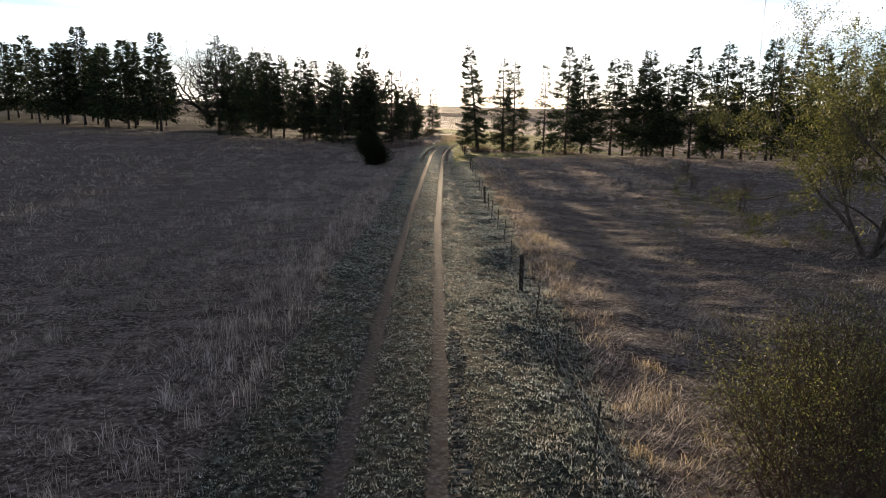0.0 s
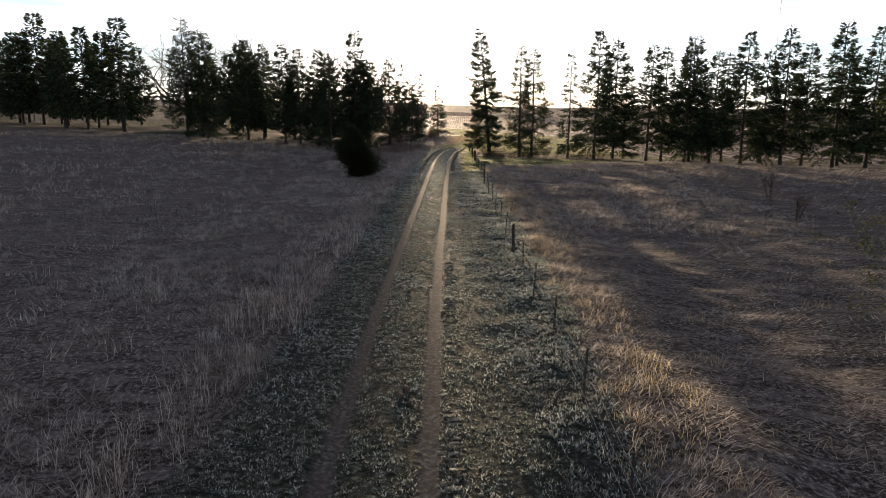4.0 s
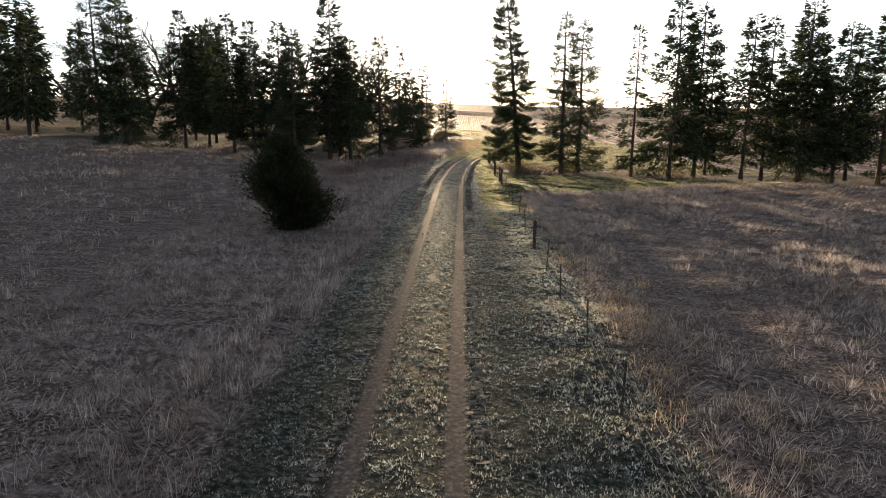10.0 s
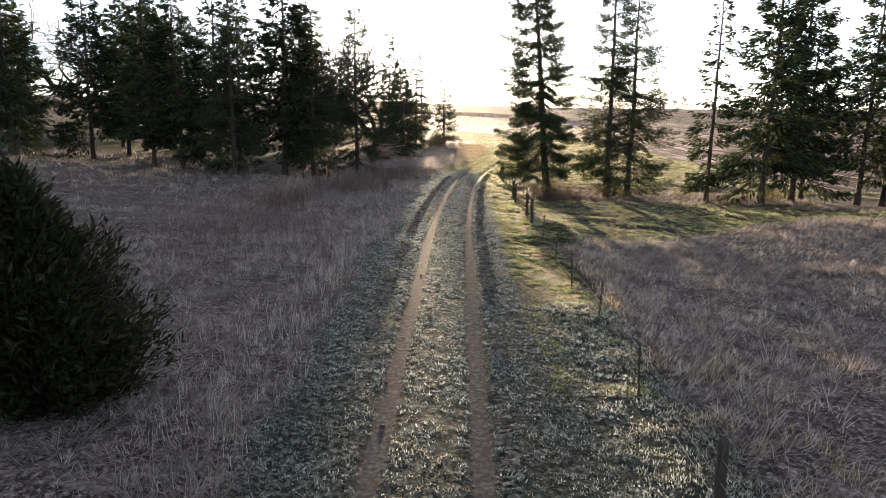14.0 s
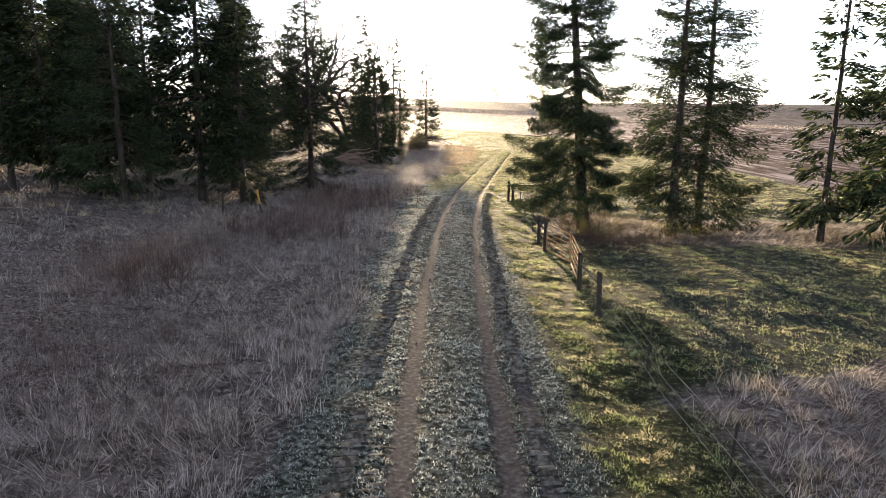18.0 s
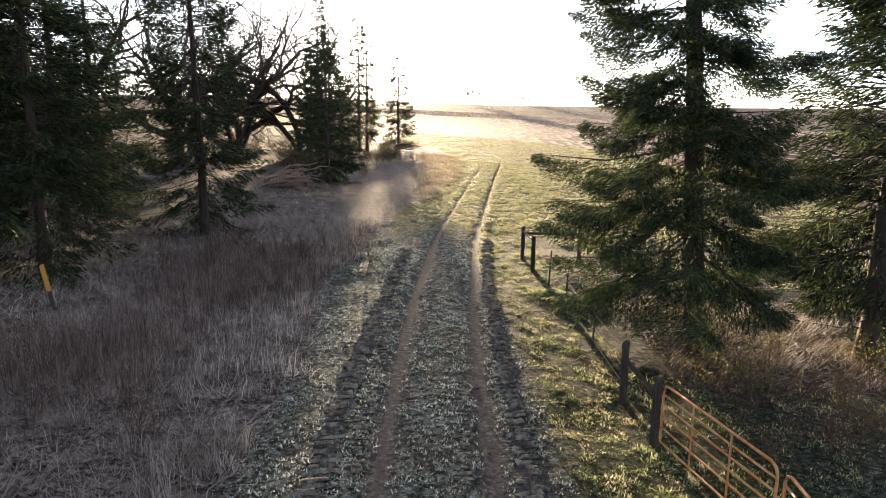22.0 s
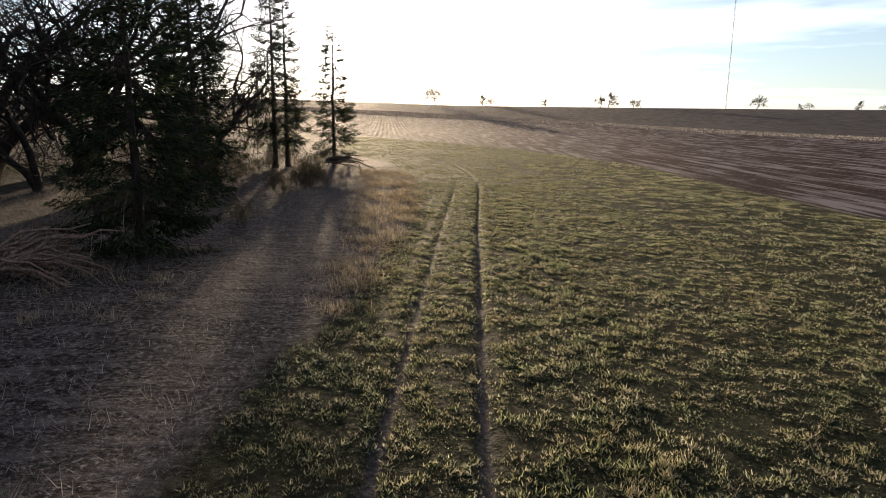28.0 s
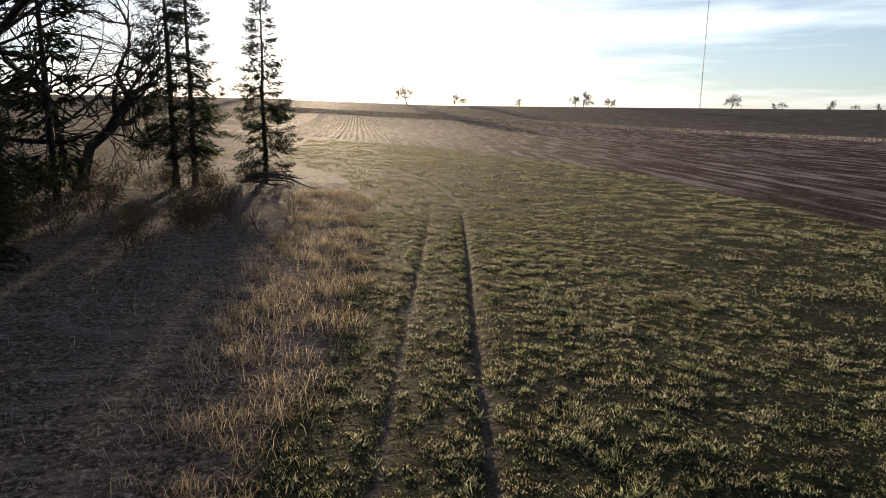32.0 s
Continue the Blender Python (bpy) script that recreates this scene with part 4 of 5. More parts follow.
def broadleaf(name, meshes, x, y, turn, size, label, category, group="", bark=GREYBARK, leaf=LEAF, sink=0.1):
    e = empty(name, (x, y, put(x, y, sink)), turn, size)
    part("trunk", meshes[0], bark, e)
    part("branchwork", meshes[1], bark, e, "", "stuff")
    if len(meshes) > 2:
        part("foliage", meshes[2], leaf, e)
    return tagged(e, label, category, group)


OAKS = [branching(200 + k, 2, 24.0, 0.6, 0.5, 5, None, 0.0, 1.25, 3, 0.6, 0.014, 0.75) for k in range(3)]
for k, (x, y, s) in enumerate([(-35.0, 184.0, 1.1), (-26.0, 205.0, 1.1), (-17.0, 200.0, 0.95), (-15.5, 206.5, 0.9), (-27.5, 187.0, 1.0), (-28.5, 193.5, 1.05), (-24.5, 199.0, 1.1), (-32.0, 199.0, 1.1), (-21.8, 186.0, 0.6), (-45.0, 240.0, 1.1)]):
    broadleaf("oak_tree", OAKS[k % 3], x, y, 67 * k, s, "bare dark oak with crooked limbs in the thicket", "oak tree", "bare oaks of the thicket", OAKBARK)
for k, (x, y, s) in enumerate([(-72, 205, 1.0), (-68, 212, 1.1), (-64, 203, 1.0), (-60, 210, 1.1), (-76, 214, 1.0), (-92, 212, 0.9), (-56, 205, 0.9)]):
    broadleaf("bare_tree", OAKS[(k + 1) % 3], x, y, 50 * k, s * 1.25, "bare grey broadleaf tree far on the hill side", "tree", "bare trees on the hill side")

dead = branching(205, 1, 13.0, 0.3, 0.26, 2, None, 0.0, 0.6, 2, 0.7, 0.02)
broadleaf("dead_tree", dead, -104.0, 186.0, 0, 1.0, "pale dead tree without bark on the hill side", "tree", "", PALEWOOD)

# red cedar standing alone in the rank grass, with a bare shrub against it


def cedar_meshes(seed):
    rng = np.random.default_rng(seed)
    wood = [tube([(0, 0, 0), (0.05, 0, 1.5), (-0.2, 0.06, 3.4), (-0.45, 0, 4.8)], [0.16, 0.13, 0.07, 0.02], 7)]
    green = []
    for _ in range(1100):
        z = 5.0 * rng.beta(1.15, 1.35)
        a = rng.uniform(0, 2 * np.pi)
        r = float(np.interp(z, [0, 0.6, 1.3, 2.4, 3.2, 4.0, 5.0], [1.1, 1.75, 2.15, 2.2, 1.7, 0.95, 0.15]))
        r = r * rng.uniform(0.5, 1.0) * (1 + 0.2 * math.sin(3 * a + 2 + z) + 0.14 * math.sin(7 * a + 2 * z))
        off = float(np.interp(z, [0, 1.1, 2.6, 5.0], [0.2, 0.65, -0.45, -0.5]))
        tip = np.array([math.cos(a) * r + off, math.sin(a) * r, z + 0.12 * r])
        root = np.array([off * 0.5, 0, max(0.2, z - 0.35 * r)])
        t = rng.uniform(0.35, 1.05, 34)[:, None]
        at = root + (tip - root) * t + rng.normal(0, 0.13, (34, 3))
        way = unit((tip - root) / r + rng.normal(0, 0.6, (34, 3)) + np.array([0, 0, 0.5]))
        side = unit(np.cross(way, rng.normal(0, 1, (34, 3))))
        green.append(kites(at, way, side, rng.uniform(0.14, 0.34, 34), rng.uniform(0.03, 0.075, 34)))
        if rng.random() < 0.3:
            wood.append(tube([root, (root + tip) / 2 + [0, 0, -0.08], tip], [0.03, 0.02, 0.006], 3))
    return mesh_of("trunk", *wood[0], True), mesh_of("branchwork", *joined(wood[1:]), True), mesh_of("crown", *joined(green))


conifer("cedar_tree", cedar_meshes(300), -9.85, 88.5, 0, 1.0, "dense dark red cedar alone in the dry grass", "", 0.1, CEDAR, "cedar tree")
BARE = [branching(310 + k, 8, 3.4, 0.55, 0.018, 2, None, 0.0, 0.6, 3, 0.8, 0.006) for k in range(3)]
broadleaf("bare_shrub", BARE[0], -8.6, 89.4, 0, 1.5, "bare brown shrub against the cedar", "shrub", "", TWIG)

# the willow and its bush at the start
WILLOW = branching(330, 6, 13.0, 0.9, 0.16, 4, (34, 0.12), 0.0, 0.8, 3, 0.6, 0.012)
broadleaf("willow_tree", WILLOW, 24.4, 38.0, 10, 1.08, "leaning willow with dark limbs and new leaves", "willow tree")
BUSHY = branching(331, 46, 4.2, 0.8, 0.018, 3, (5, 0.055), 0.0, 0.5, 2, 0.9, 0.007)
broadleaf("willow_bush", BUSHY, 6.3, 10.4, 60, 0.72, "low budding willow bush beside the fence", "bush", "willow bushes", TWIG)
for x, y, s in ((5.5, 10.0, 0.5), (6.2, 9.3, 0.55), (7.2, 9.7, 0.6), (8.0, 10.2, 0.6), (6.0, 11.8, 0.45), (5.9, 10.8, 0.5), (6.8, 10.3, 0.55), (7.6, 11.2, 0.6), (6.6, 11.4, 0.5), (5.2, 9.2, 0.4), (8.4, 11.6, 0.6)):
    broadleaf("brush_shrub", BARE[0], x, y, 60 * s * x, s, "leafless reddish-brown brush among the willows", "shrub", "brush among the willows", TWIG)
broadleaf("willow_bush", BUSHY, 7.0, 12.0, 0, 0.85, "yellow-green budding willow bush beside the fence", "bush", "willow bushes", TWIG)
broadleaf("willow_bush", BUSHY, 9.0, 13.6, 120, 0.95, "yellow-green budding willow bush beside the fence", "bush", "willow bushes", TWIG)
broadleaf("willow_bush", BUSHY, 8.8, 11.0, 220, 0.9, "yellow-green budding willow bush beside the fence", "bush", "willow bushes", TWIG)
SAPLING = branching(332, 3, 3.6, 0.4, 0.045, 3, None, 0.0, 0.6, 3, 0.7, 0.012)
for k, (x, y, s) in enumerate([(25.6, 69.5, 0.8), (25.2, 56.6, 1.0), (29.6, 83.0, 0.9)]):
    broadleaf("sapling", SAPLING, x, y, 80 * k, s, "small bare sapling alone in the pasture", "sapling", "saplings of the pasture", TWIG)

# brushwood along the left of the track and round the spruces' feet
rb = random.Random(12)
for cx, cy, rx, ry, n, s0, s1 in ((-7.5, 137.5, 2.6, 4.5, 20, 0.45, 0.62), (-10.5, 124.5, 1.8, 2.5, 6, 0.4, 0.6), (-12.5, 117.0, 2, 3, 5, 0.4, 0.6), (-14.0, 166.5, 3.0, 4.0, 8, 0.3, 0.5), (-4.5, 196.0, 3.5, 7.0, 14, 0.45, 0.75), (7.2, 126.6, 2.6, 3.0, 30, 0.28, 0.5)):
    for _ in range(n):
        x, y = rb.gauss(cx, rx * 0.6), rb.gauss(cy, ry * 0.6)
        broadleaf("brush_shrub", BARE[rb.randrange(3)], x, y, rb.uniform(0, 360), rb.uniform(s0, s1), "leafless reddish-brown brush in the dry grass" if x < 0 else "leafless reddish-brown brush under the spruces", "shrub", "brush beside the track" if x < 0 else "brush under the spruces", TWIG)
UNDER = [branching(350 + k, 7, 3.6, 0.8, 0.022, 2, (5, 0.14), 0.0, 0.7, 3, 0.6, 0.008) for k in range(2)]
for _ in range(54):
    x, y = rb.uniform(-27, -2.5), rb.uniform(168, 214)
    if x > -6.5 + (y - 168) * 0.09:
        continue
    broadleaf("thicket_bush", UNDER[rb.randrange(2)], x, y, rb.uniform(0, 360), rb.uniform(0.5, 1.0), "tangled dark bush in the thicket", "bush", "bushes of the thicket", TWIG, DARKLEAF)
BRAMBLE = [branching(340 + k, 9, 2.4, 0.9, 0.012, 2, (4, 0.06), 0.3, 0.8, 2, 0.4) for k in range(2)]
for q in range(50):
    x = rb.uniform(4.6, 24) if q < 28 else rb.uniform(18, 75)
    y = 128.6 + rb.uniform(-2.2, 3.5)
    broadleaf("bramble_bush", BRAMBLE[rb.randrange(2)], x, y, rb.uniform(0, 360), rb.uniform(0.5, 1.0), "thin brambles with yellowish leaves under the spruces", "bush", "brambles under the spruces", TWIG, BUD)
for x, y, s in ((4.4, 133.9, 0.75), (5.1, 134.8, 0.6), (4.3, 132.3, 0.7), (5.0, 131.4, 0.6), (7.3, 134.4, 0.8)):
    broadleaf("bramble_bush", BRAMBLE[rb.randrange(2)], x, y, rb.uniform(0, 360), s, "budding yellow-green bramble beside the wire fence", "bush", "brambles under the spruces", TWIG, BUD)
for x, y, s in ((6.4, 133.0, 0.5), (5.9, 131.9, 0.42), (6.9, 131.8, 0.5), (7.6, 133.1, 0.55), (5.4, 132.8, 0.4), (4.9, 130.2, 0.45)):
    broadleaf("brush_shrub", BARE[rb.randrange(3)], x, y, rb.uniform(0, 360), s, "leafless reddish-brown brush under the spruces", "shrub", "brush under the spruces", TWIG)

# ---- fence, gates and posts ----


def post_mesh(name, r, tall, sides=10, seed=1, slant=0.03):
    rng = random.Random(seed)
    bm = bmesh.new()
    rings = []
    for z, k in ((-0.4, 1.04), (0.0, 1.03), (tall * 0.5, 1.0), (tall - 0.03, 0.97), (tall, 0.86)):
        rings.append([bm.verts.new((math.cos(a) * r * k * rng.uniform(0.95, 1.05), math.sin(a) * r * k * rng.uniform(0.95, 1.05), z + (slant * math.cos(a) if z > tall * 0.6 else 0)))
                      for a in (2 * math.pi * q / sides for q in range(sides))])
    for p, q in zip(rings, rings[1:]):
        for j in range(sides):
            bm.faces.new((p[j], p[(j + 1) % sides], q[(j + 1) % sides], q[j]))
    bm.faces.new(rings[-1])
    me = bpy.data.meshes.new(name)
    bm.to_mesh(me)
    bm.free()
    return me


def tee_mesh(tall):
    """A steel T-post: a flange, a web with studs, and a pointed head."""
    bm = bmesh.new()

    def bar(x0, x1, y0, y1, z0, z1):
        c = bmesh.ops.create_cube(bm, size=1)["verts"]
        bmesh.ops.transform(bm, matrix=Matrix.Translation(((x0 + x1) / 2, (y0 + y1) / 2, (z0 + z1) / 2)) @ Matrix.Diagonal((x1 - x0, y1 - y0, z1 - z0, 1)), verts=c)

    bar(-0.026, 0.026, -0.005, 0.005, -0.4, tall)
    bar(-0.004, 0.004, 0.004, 0.036, -0.4, tall - 0.01)
    for k in range(10):
        z = 0.25 + k * (tall - 0.3) / 10
        bar(-0.012, 0.012, -0.012, -0.004, z, z + 0.02)
    me = bpy.data.meshes.new("metal_post")
    bm.to_mesh(me)
    bm.free()
    return me


def pole(name, a, b, r, material, parent, sides=10, label="", bend=0.0):
    a, b = Vector(a), Vector(b)
    k = np.linspace(0, 1, 7)[:, None]
    p = np.array(a)[None] * (1 - k) + np.array(b)[None] * k
    p[:, 2] -= bend * 4 * (k * (1 - k))[:, 0]
    v, f = tube(p, np.full(7, r), sides)
    n0 = len(v)
    v = np.concatenate([v, [p[0]], [p[-1]]])
    caps = [(n0, (j + 1) % sides, j) for j in range(sides)] + [(n0 + 1, n0 - sides + j, n0 - sides + (j + 1) % sides) for j in range(sides)]
    return part(name, mesh_of(name, v, np.concatenate([f, np.array(caps)]), True), material, parent, label)


fence = tagged(empty("wire_fence"), "wire fence on steel posts with stout wooden posts", "fence")
WOODPOST = [post_mesh("wooden_post", 0.085, 1.42, 10, k) for k in range(3)]
TEEPOST = tee_mesh(1.3)
rf = random.Random(21)


def stand(name, data, material, x, y, parent, tilt=2.0, lift=0.0):
    p = part(name, data, material, parent)
    p.matrix_basis = pose(x, y, put(x, y) + lift, rf.uniform(-tilt, tilt), rf.uniform(-tilt, tilt), rf.uniform(0, 360) if name != "metal_post" else rf.uniform(-15, 15))
    return p


TEE_GAP = 4.65
wooden = [-0.9, 25.8, 52.6, 85.4, 114.1]
line_posts = []
for y0, y1 in zip(wooden, wooden[1:]):
    stand("wooden_post", WOODPOST[rf.randrange(3)], WOOD, 3.0, y1, fence)
    line_posts.append(y1)
    n_t = round((y1 - y0) / TEE_GAP)
    for k in range(1, n_t):
        y = y0 + (y1 - y0) * k / n_t + rf.uniform(-0.15, 0.15)
        stand("metal_post", TEEPOST, STEEL, 3.0 + rf.uniform(-0.05, 0.05), y, fence, 4.0)
        line_posts.append(y)
line_posts.sort()


def strand(name, pts, parent, r=0.0055):
    p = np.array(pts)
    v, f = tube(p, np.full(len(p), r), 3)
    return part(name, mesh_of(name, v, f), WIRE, parent)


for h in (0.35, 0.72, 1.1):
    pts = []
    for a, b in zip(line_posts, line_posts[1:]):
        for k in range(3):
            y = a + (b - a) * k / 3
            pts.append((2.965, y, put(2.965, y) * 1.0 + h - (0.03 if k else 0.0)))
    pts.append((2.965, 114.1, put(2.965, 114.1) + h))
    strand("wire", pts, fence)

# the stretch beyond the gate, up to the corner brace
gate_fence = tagged(empty("wire_fence"), "short wire fence between the gate and corner brace", "fence")
for y in (129.8, 133.2, 136.0):
    stand("metal_post", TEEPOST, STEEL, 3.0, y, gate_fence, 3.0)
for h in (0.35, 0.72, 1.1):
    strand("wire", [(2.95, y, put(2.95, y) + h - (0.02 if k % 2 else 0)) for k, y in enumerate(np.linspace(126.6, 138.2, 12))], gate_fence)

# the leg of the fence that turns along the belt
belt_fence = tagged(empty("wire_fence"), "wire fence on steel posts behind the spruces", "fence")
for x in np.arange(9.0, 62, 4.1):
    stand("metal_post", TEEPOST, STEEL, float(x), 140.4 + rf.uniform(-0.1, 0.1), belt_fence, 3.0)
for h in (0.35, 0.72, 1.1):
    strand("wire", [(x, 140.4, put(x, 140.4) + h) for x in np.linspace(5.4, 58.3, 28)], belt_fence)

brace = tagged(empty("corner_brace"), "wooden corner brace of three posts and two rails", "fence brace")
for x, y in ((2.74, 140.6), (2.78, 138.2), (5.12, 140.3)):
    stand("wooden_post", WOODPOST[1], WOOD, x, y, brace, 1.0)
pole("rail", (2.74, 140.6, put(2.74, 140.6) + 1.12), (5.12, 140.3, put(5.12, 140.3) + 1.1), 0.06, WOOD, brace)
pole("rail", (2.74, 140.6, put(2.74, 140.6) + 1.2), (2.78, 138.2, put(2.78, 138.2) + 1.25), 0.045, WOOD, brace, 8, "pale weathered rail")

for (xa, ya), (xb, yb) in (((3.0, 114.1), (3.0, 117.2)), ((2.9, 124.7), (2.9, 126.7))):
    e = tagged(empty("gate_brace"), "pair of stout wooden gate posts with a rail", "gate posts")
    if ya > 120:
        stand("wooden_post", WOODPOST[0], WOOD, xa, ya, e, 1.0)
    stand("wooden_post", WOODPOST[2], WOOD, xb, yb, e, 1.0)
    pole("rail", (xa, ya, put(xa, ya) + 1.0), (xb, yb, put(xb, yb) + 1.02), 0.05, WOOD, e, 8)


def field_gate(a, b, tall=1.18, bars=6):
    """A tube gate from hinge post a to its free end b."""
    e = tagged(empty("field_gate"), "rusty orange tubular steel field gate, closed", "gate", "field gates")
    a, b = Vector(a), Vector(b)
    d = (b - a).normalized()
    up = Vector((0, 0, 1))
    lo, hi = 0.18, 0.18 + tall
    loop = []
    c = 0.16
    for p, k in ((a + up * lo, 0), (a + up * (hi - c), 0), (a + d * c * 0.3 + up * (hi - c * 0.3), 0), (a + d * c + up * hi, 0), (b - d * c + up * hi, 0), (b - d * c * 0.3 + up * (hi - c * 0.3), 0), (b + up * (hi - c), 0), (b + up * lo, 0)):
        loop.append(p)
    pts = np.array([tuple(p) for p in loop])
    v, f = tube(pts, np.full(len(pts), 0.024), 8)
    part("gate_frame", mesh_of("gate_frame", v, f, True), RUST, e)
    for k in range(bars - 1):
        z = lo + (hi - lo) * (k / (bars - 1)) ** 0.85
        pole("rail", a + up * z, b + up * z, 0.02, RUST, e, 6, "", 0.01)
    for t in (0.33, 0.67):
        p = a + (b - a) * t
        bm = bmesh.new()
        bmesh.ops.create_cube(bm, size=1)
        bmesh.ops.transform(bm, matrix=Matrix.Translation(p + up * (lo + hi) / 2) @ Matrix.Rotation(math.atan2(d.y, d.x), 4, "Z") @ Matrix.Diagonal((0.05, 0.012, hi - lo + 0.02, 1)), verts=bm.verts)
        bmesh.ops.translate(bm, verts=bm.verts, vec=d.cross(up) * 0.026)
        bmesh.ops.bevel(bm, geom=bm.edges[:], offset=0.003, segments=1, affect="EDGES")
        part("brace_strap", bm, RUST, e)
    for z in (lo + 0.15, hi - 0.25):
        pole("hinge", a + up * z - d * 0.1, a + up * z, 0.014, STEEL, e, 6)
    return e


g0 = put(3.15, 121)
field_gate((2.95, 124.5, put(2.95, 124.5)), (3.42, 121.3, g0))
field_gate((3.05, 117.35, put(3.05, 117.3)), (3.45, 121.15, g0))

# two stakes in the rank grass on the other side
for x, y, tip in ((-12.4, 132.0, True), (-14.4, 131.2, False)):
    e = tagged(empty("fence_stake", (x, y, put(x, y)), 0), "leaning old wooden stake with a yellow tip" if tip else "leaning old grey wooden stake", "stake")
    s = part("stake", post_mesh("stake", 0.06, 1.35, 8, 5), WOOD, e)
    s.matrix_basis = pose(0, 0, 0, 4, -8 if tip else 5, 0)
    if tip:
        c = part("painted_tip", post_mesh("painted_tip", 0.066, 0.4, 8, 6), YELLOW, s, "yellow-painted end")
        c.matrix_basis = pose(0, 0, 1.0)

# ---- fallen wood, clods and far things ----


def fallen(seed, n, long, r):
    rng = np.random.default_rng(seed)
    out = []
    for _ in range(n):
        a, tilt = rng.uniform(-0.5, 0.5), rng.uniform(0.05, 0.5)
        d = np.array([math.cos(a), math.sin(a), tilt])
        p0 = np.array([rng.uniform(-0.6, 0.6), rng.uniform(-0.6, 0.6), rng.uniform(0.0, 0.4)])
        q = long * rng.uniform(0.5, 1.0)
        pts = np.array([p0 + d * q * s + np.array([0, 0, -0.28 * q * s * s]) + rng.normal(0, 0.05, 3) for s in np.linspace(0, 1, 6)])
        out.append(tube(pts, np.linspace(r, r * 0.3, 6), 5))
        for _ in range(5):
            k = rng.integers(2, 6)
            e = unit(rng.normal(0, 1, 3) + np.array([0, 0, -0.4])) * rng.uniform(0.3, 0.9)
            out.append(tube(np.array([pts[k], pts[k] + e * 0.5 + rng.normal(0, 0.05, 3), pts[k] + e]), [r * 0.35, r * 0.22, r * 0.08], 3))
    return mesh_of("deadwood", *joined(out), True)


fb = part("fallen_tree", fallen(401, 7, 4.6, 0.11), GREYBARK)
fb.matrix_basis = pose(-4.6, 207.0, put(-4.6, 207) + 0.9, 0, 0, -8)
tagged(fb, "dead grey branches fallen out of the thicket", "fallen tree")
bp = empty("brush_pile", (-12.6, 163.5, put(-12.6, 163.5) + 0.1), 30)
for k in range(34):
    part("stem", fallen(402 + k, 1, 3.6, 0.05), TANWOOD, bp).matrix_basis = Matrix.Diagonal((1, 1.3, 1.6, 1)) @ pose(0, 0, 0, 0, 0, (k * 67) % 80 - 40)
tagged(bp, "pile of tan dead stems in the dry grass", "brush pile")

CLODS = []
for k in range(3):
    bm = bmesh.new()
    bmesh.ops.create_icosphere(bm, subdivisions=2, radius=0.1)
    rc = random.Random(k)
    for v in bm.verts:
        v.co *= rc.uniform(0.75, 1.25)
        v.co.z *= 0.6
    me = bpy.data.meshes.new("dirt_clod")
    bm.to_mesh(me)
    bm.free()
    CLODS.append(me)
rc = random.Random(31)
for x, y in [(-1.2, 34.8), (-1.1, 35.2), (-0.95, 34.5), (-1.6, 44.0), (-0.9, 61.0), (-2.1, 70.0), (-1.9, 99.0), (-1.4, 113.5), (-1.2, 112.6), (-1.5, 110.0), (-1.1, 117.0), (-0.4, 127.0), (-0.9, 130.0), (0.2, 133.5)] + [(float(track(y)) + rc.choice((-1, 0.9, -0.2)) + rc.gauss(0, 0.25), y) for y in (88.0 + 2.1 * q + rc.random() for q in range(24))]:
    c = part("dirt_clod", CLODS[rc.randrange(3)], CLOD)
    s = rc.uniform(0.6, 1.3) if y < 60 else rc.uniform(0.3, 0.8)
    c.matrix_basis = pose(x, y, put(x, y) + 0.03, 0, 0, rc.uniform(0, 360)) @ Matrix.Scale(s, 4)
    tagged(c, "dark clod of earth on the track", "clod", "clods on the track")

# radio mast and lone trees along the far ridge
mx, my = 405.0, 900.0
mast = tagged(empty("radio_mast", (mx, my, put(mx, my))), "thin lattice radio mast far beyond the fields", "mast")
for q in range(3):
    a = q * 2 * math.pi / 3
    pole("leg", (math.cos(a) * 0.5, math.sin(a) * 0.5, 0), (math.cos(a) * 0.5, math.sin(a) * 0.5, 260), 0.12, STEEL, mast, 5)
bm = bmesh.new()
for k in range(130):
    c = bmesh.ops.create_cube(bm, size=1)["verts"]
    bmesh.ops.transform(bm, matrix=Matrix.Translation((0, 0, k * 2.0)) @ pose(0, 0, 0, 0, 35 if k % 2 else -35, 60 * k) @ Matrix.Diagonal((1.1, 0.1, 0.1, 1)), verts=c)
part("lattice", bm, STEEL, mast, "", "stuff")

FARS = [branching(500 + k, 1, 12.0, 0.3, 0.34, 4, (2, 0.3), 0.0, 0.9, 4, 0.5, 0.07, 1.05) for k in range(2)]
for k, (x, y, s) in enumerate([(60, 850, 1.8), (110, 850, 1.1), (120, 860, 0.8), (178, 850, 0.75), (241, 860, 1.2), (247, 850, 1.5), (275, 850, 0.9), (282, 850, 0.8), (419, 860, 1.5), (462, 850, 0.7), (480, 855, 0.8), (545, 860, 1.1), (565, 855, 0.7), (590, 850, 0.8), (-90, 840, 1.0), (-120, 840, 1.2), (-160, 835, 1.0)]):
    broadleaf("lone_tree", FARS[k % 2], x, y, 77 * k, s * 1.1, "small bare tree far along the ridge", "tree", "lone trees on the ridge", FARTREE, FARTREE, 0.2)

# the lugs' prints that heavy tyres pressed up along the ruts


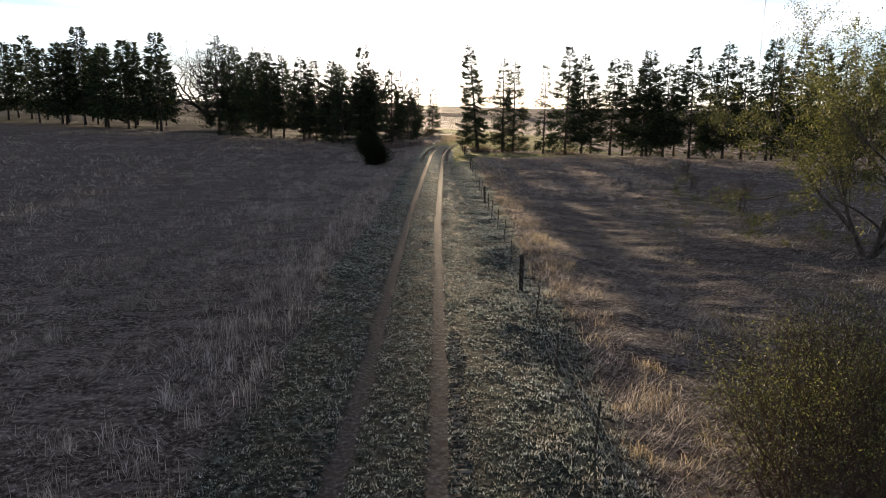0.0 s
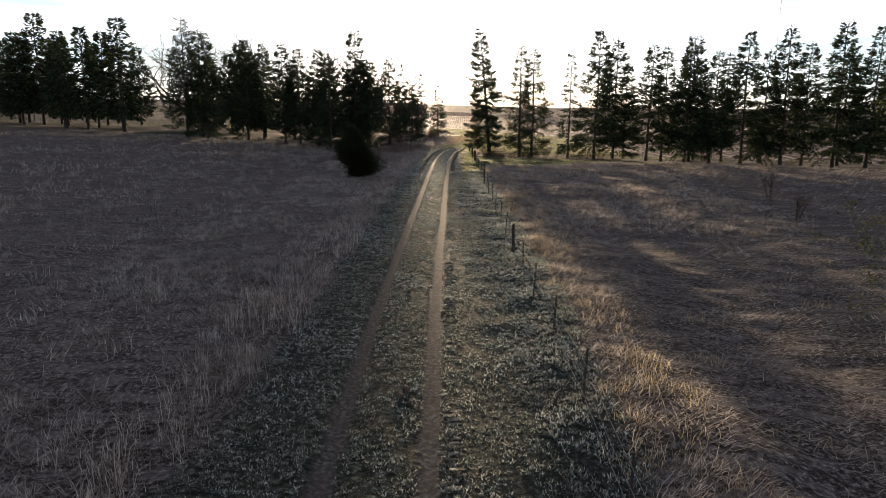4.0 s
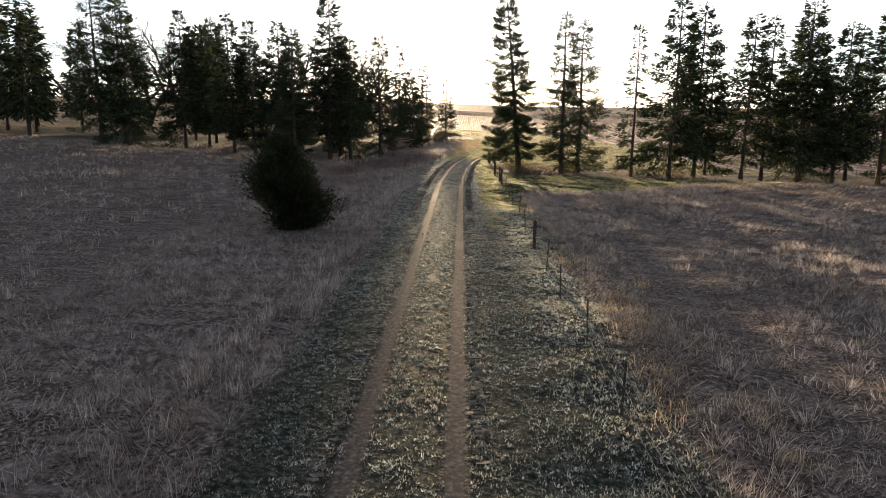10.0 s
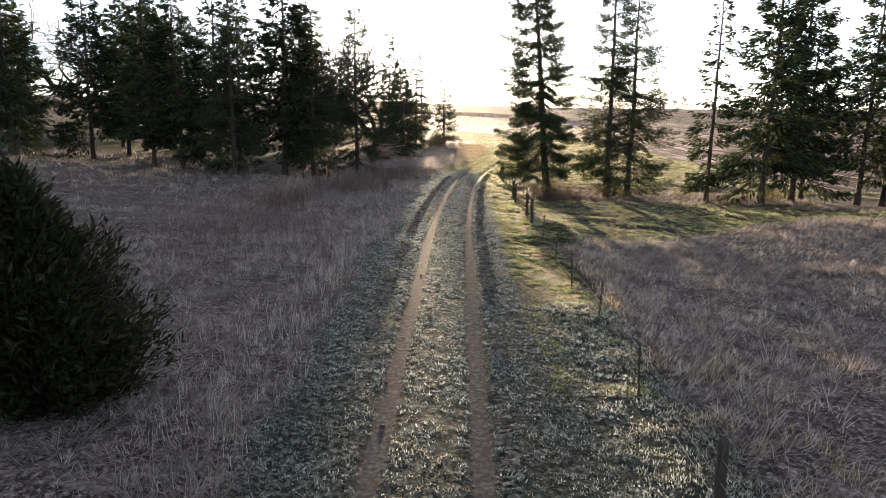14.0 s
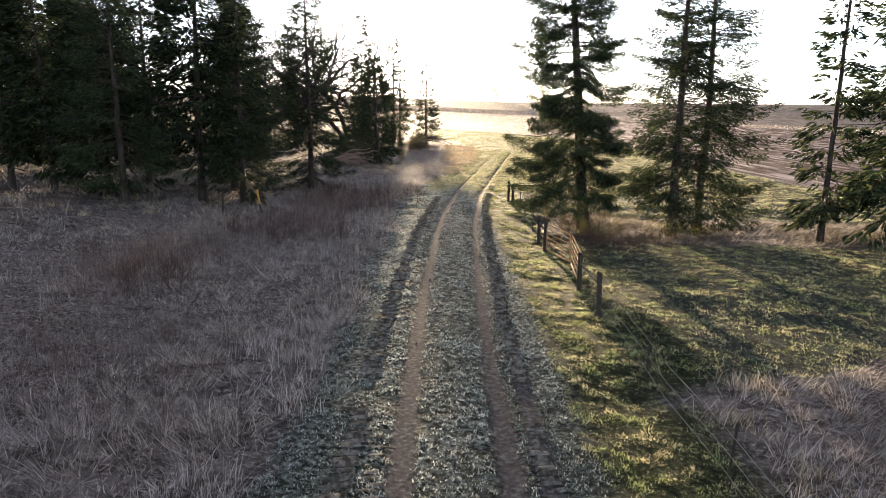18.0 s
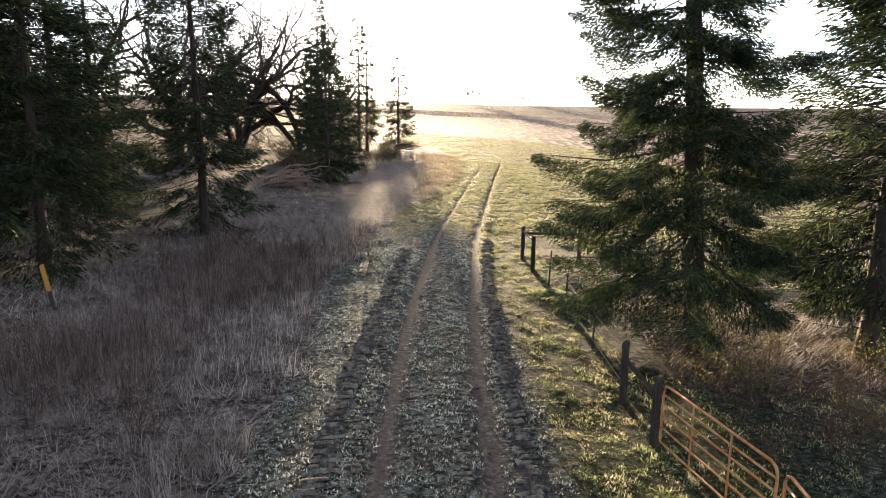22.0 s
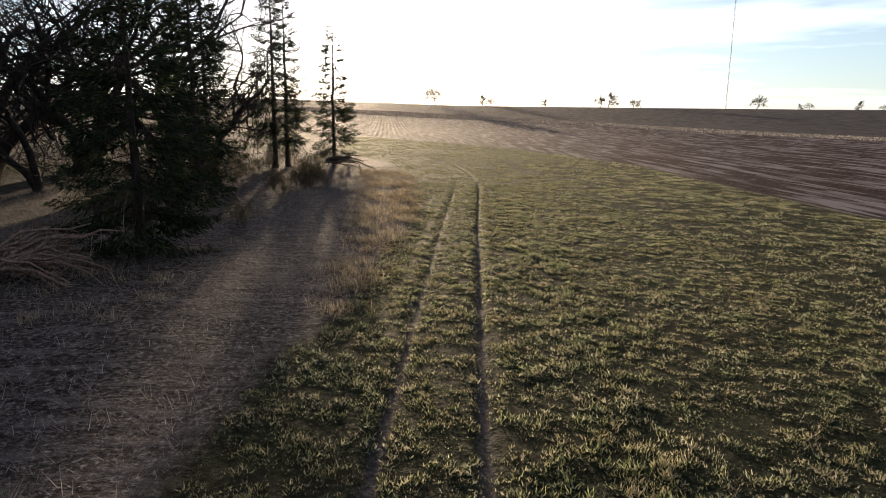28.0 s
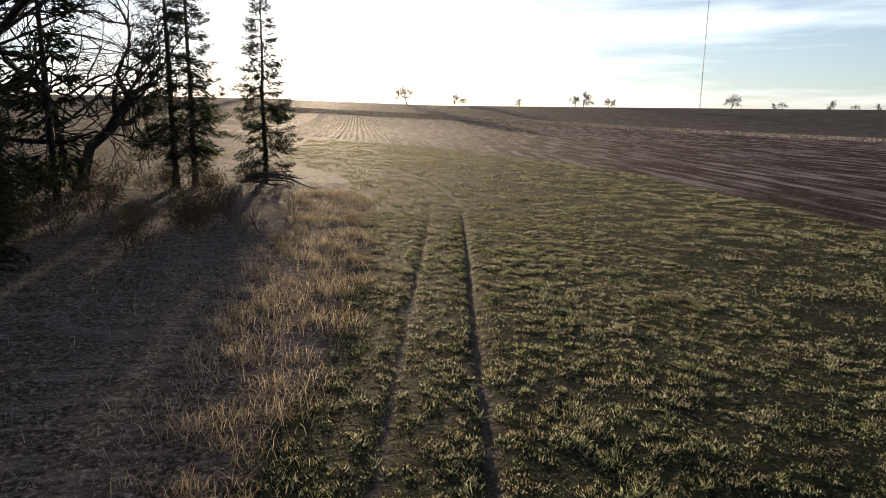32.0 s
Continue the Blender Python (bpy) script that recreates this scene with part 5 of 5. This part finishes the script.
def tyre_ridges():
    rng = np.random.default_rng(9)
    out = []
    box = np.array([(-1, -1, 0), (1, -1, 0), (1, 1, 0), (-1, 1, 0), (-0.75, -0.12, 1), (0.75, -0.12, 1), (0.75, 0.2, 1), (-0.75, 0.2, 1)], float)
    tri = np.array([(0, 1, 5), (0, 5, 4), (1, 2, 6), (1, 6, 5), (2, 3, 7), (2, 7, 6), (3, 0, 4), (3, 4, 7), (4, 5, 6), (4, 6, 7)])
    for off, y0, y1, half, high in ((-2.0, 94, 142, 0.24, 0.075), (1.62, 92, 134, 0.2, 0.075), (1.5, 134, 150, 0.2, 0.05), (-1.5, 10, 150, 0.15, 0.02), (1.45, 10, 100, 0.15, 0.02), (0.5, 122, 150, 0.12, 0.02), (-0.5, 110, 150, 0.12, 0.02)):
        for y in np.arange(y0, y1, 0.17 if high > 0.07 else 0.21):
            yy = y + rng.normal(0, 0.02)
            if rough(off * 3, yy, 3.0, 51) < (-0.02 if high < 0.04 else -0.25):
                continue
            x = float(track(yy)) + off + rng.normal(0, 0.05)
            v = box * [half * rng.uniform(0.7, 1.15), (0.042 if high > 0.07 else 0.055) * rng.uniform(0.7, 1.3), high * rng.uniform(0.5, 1.2)] + rng.normal(0, 0.014, (8, 3))
            c, s = math.cos(0.12), math.sin(0.12)
            v = np.stack([v[:, 0] * c - v[:, 1] * s + x, v[:, 0] * s + v[:, 1] * c + yy, v[:, 2] + put(x, yy) - 0.005], 1)
            out.append((v, tri))
    return joined(out)


v, f = tyre_ridges()
tagged(part("tyre_ridges", mesh_of("tyre_ridges", v, f, True), RIDGE), "frozen earth ridges of tyre prints along the track", "tyre prints", kind="stuff")

# the ploughed field: long uneven ridges


def furrows():
    rng = np.random.default_rng(10)
    out = []
    for x0 in np.arange(-18, 250, 1.4):
        edge = float(np.interp(x0, [-60, -20, 2, 17, 26, 32, 36, 37], [340, 320, 300, 282, 265, 249, 232, 146])) + 3
        ys = np.arange(max(edge, 40 + 0.5 * x0), float(far_edge(x0)) - 16, 9.0) + rng.uniform(-1, 1)
        if len(ys) < 3:
            continue
        x = x0 + (ys - 250) * 0.012 + rng.normal(0, 0.06, len(ys))
        h = 0.12 + 0.2 * rng.random(len(ys))
        h[0] = h[-1] = -0.02
        l = np.stack([x - 0.55, ys, height(x - 0.55, ys) - 0.03], 1)
        c = np.stack([x + rng.normal(0, 0.1, len(ys)), ys, height(x, ys) + h], 1)
        q = np.stack([x + 0.55, ys, height(x + 0.55, ys) - 0.03], 1)
        v = np.stack([l, c, q], 1).reshape(-1, 3)
        k = np.arange(len(ys) - 1)[:, None] * 3
        out.append((v, np.concatenate([k + [0, 1, 4], k + [0, 4, 3], k + [1, 2, 5], k + [1, 5, 4]])))
    return joined(out)


v, f = furrows()
tagged(part("ploughed_ridges", mesh_of("ploughed_ridges", v, f), EARTH), "bare purplish-brown ploughed earth in long ridges", "ploughed field", kind="stuff")
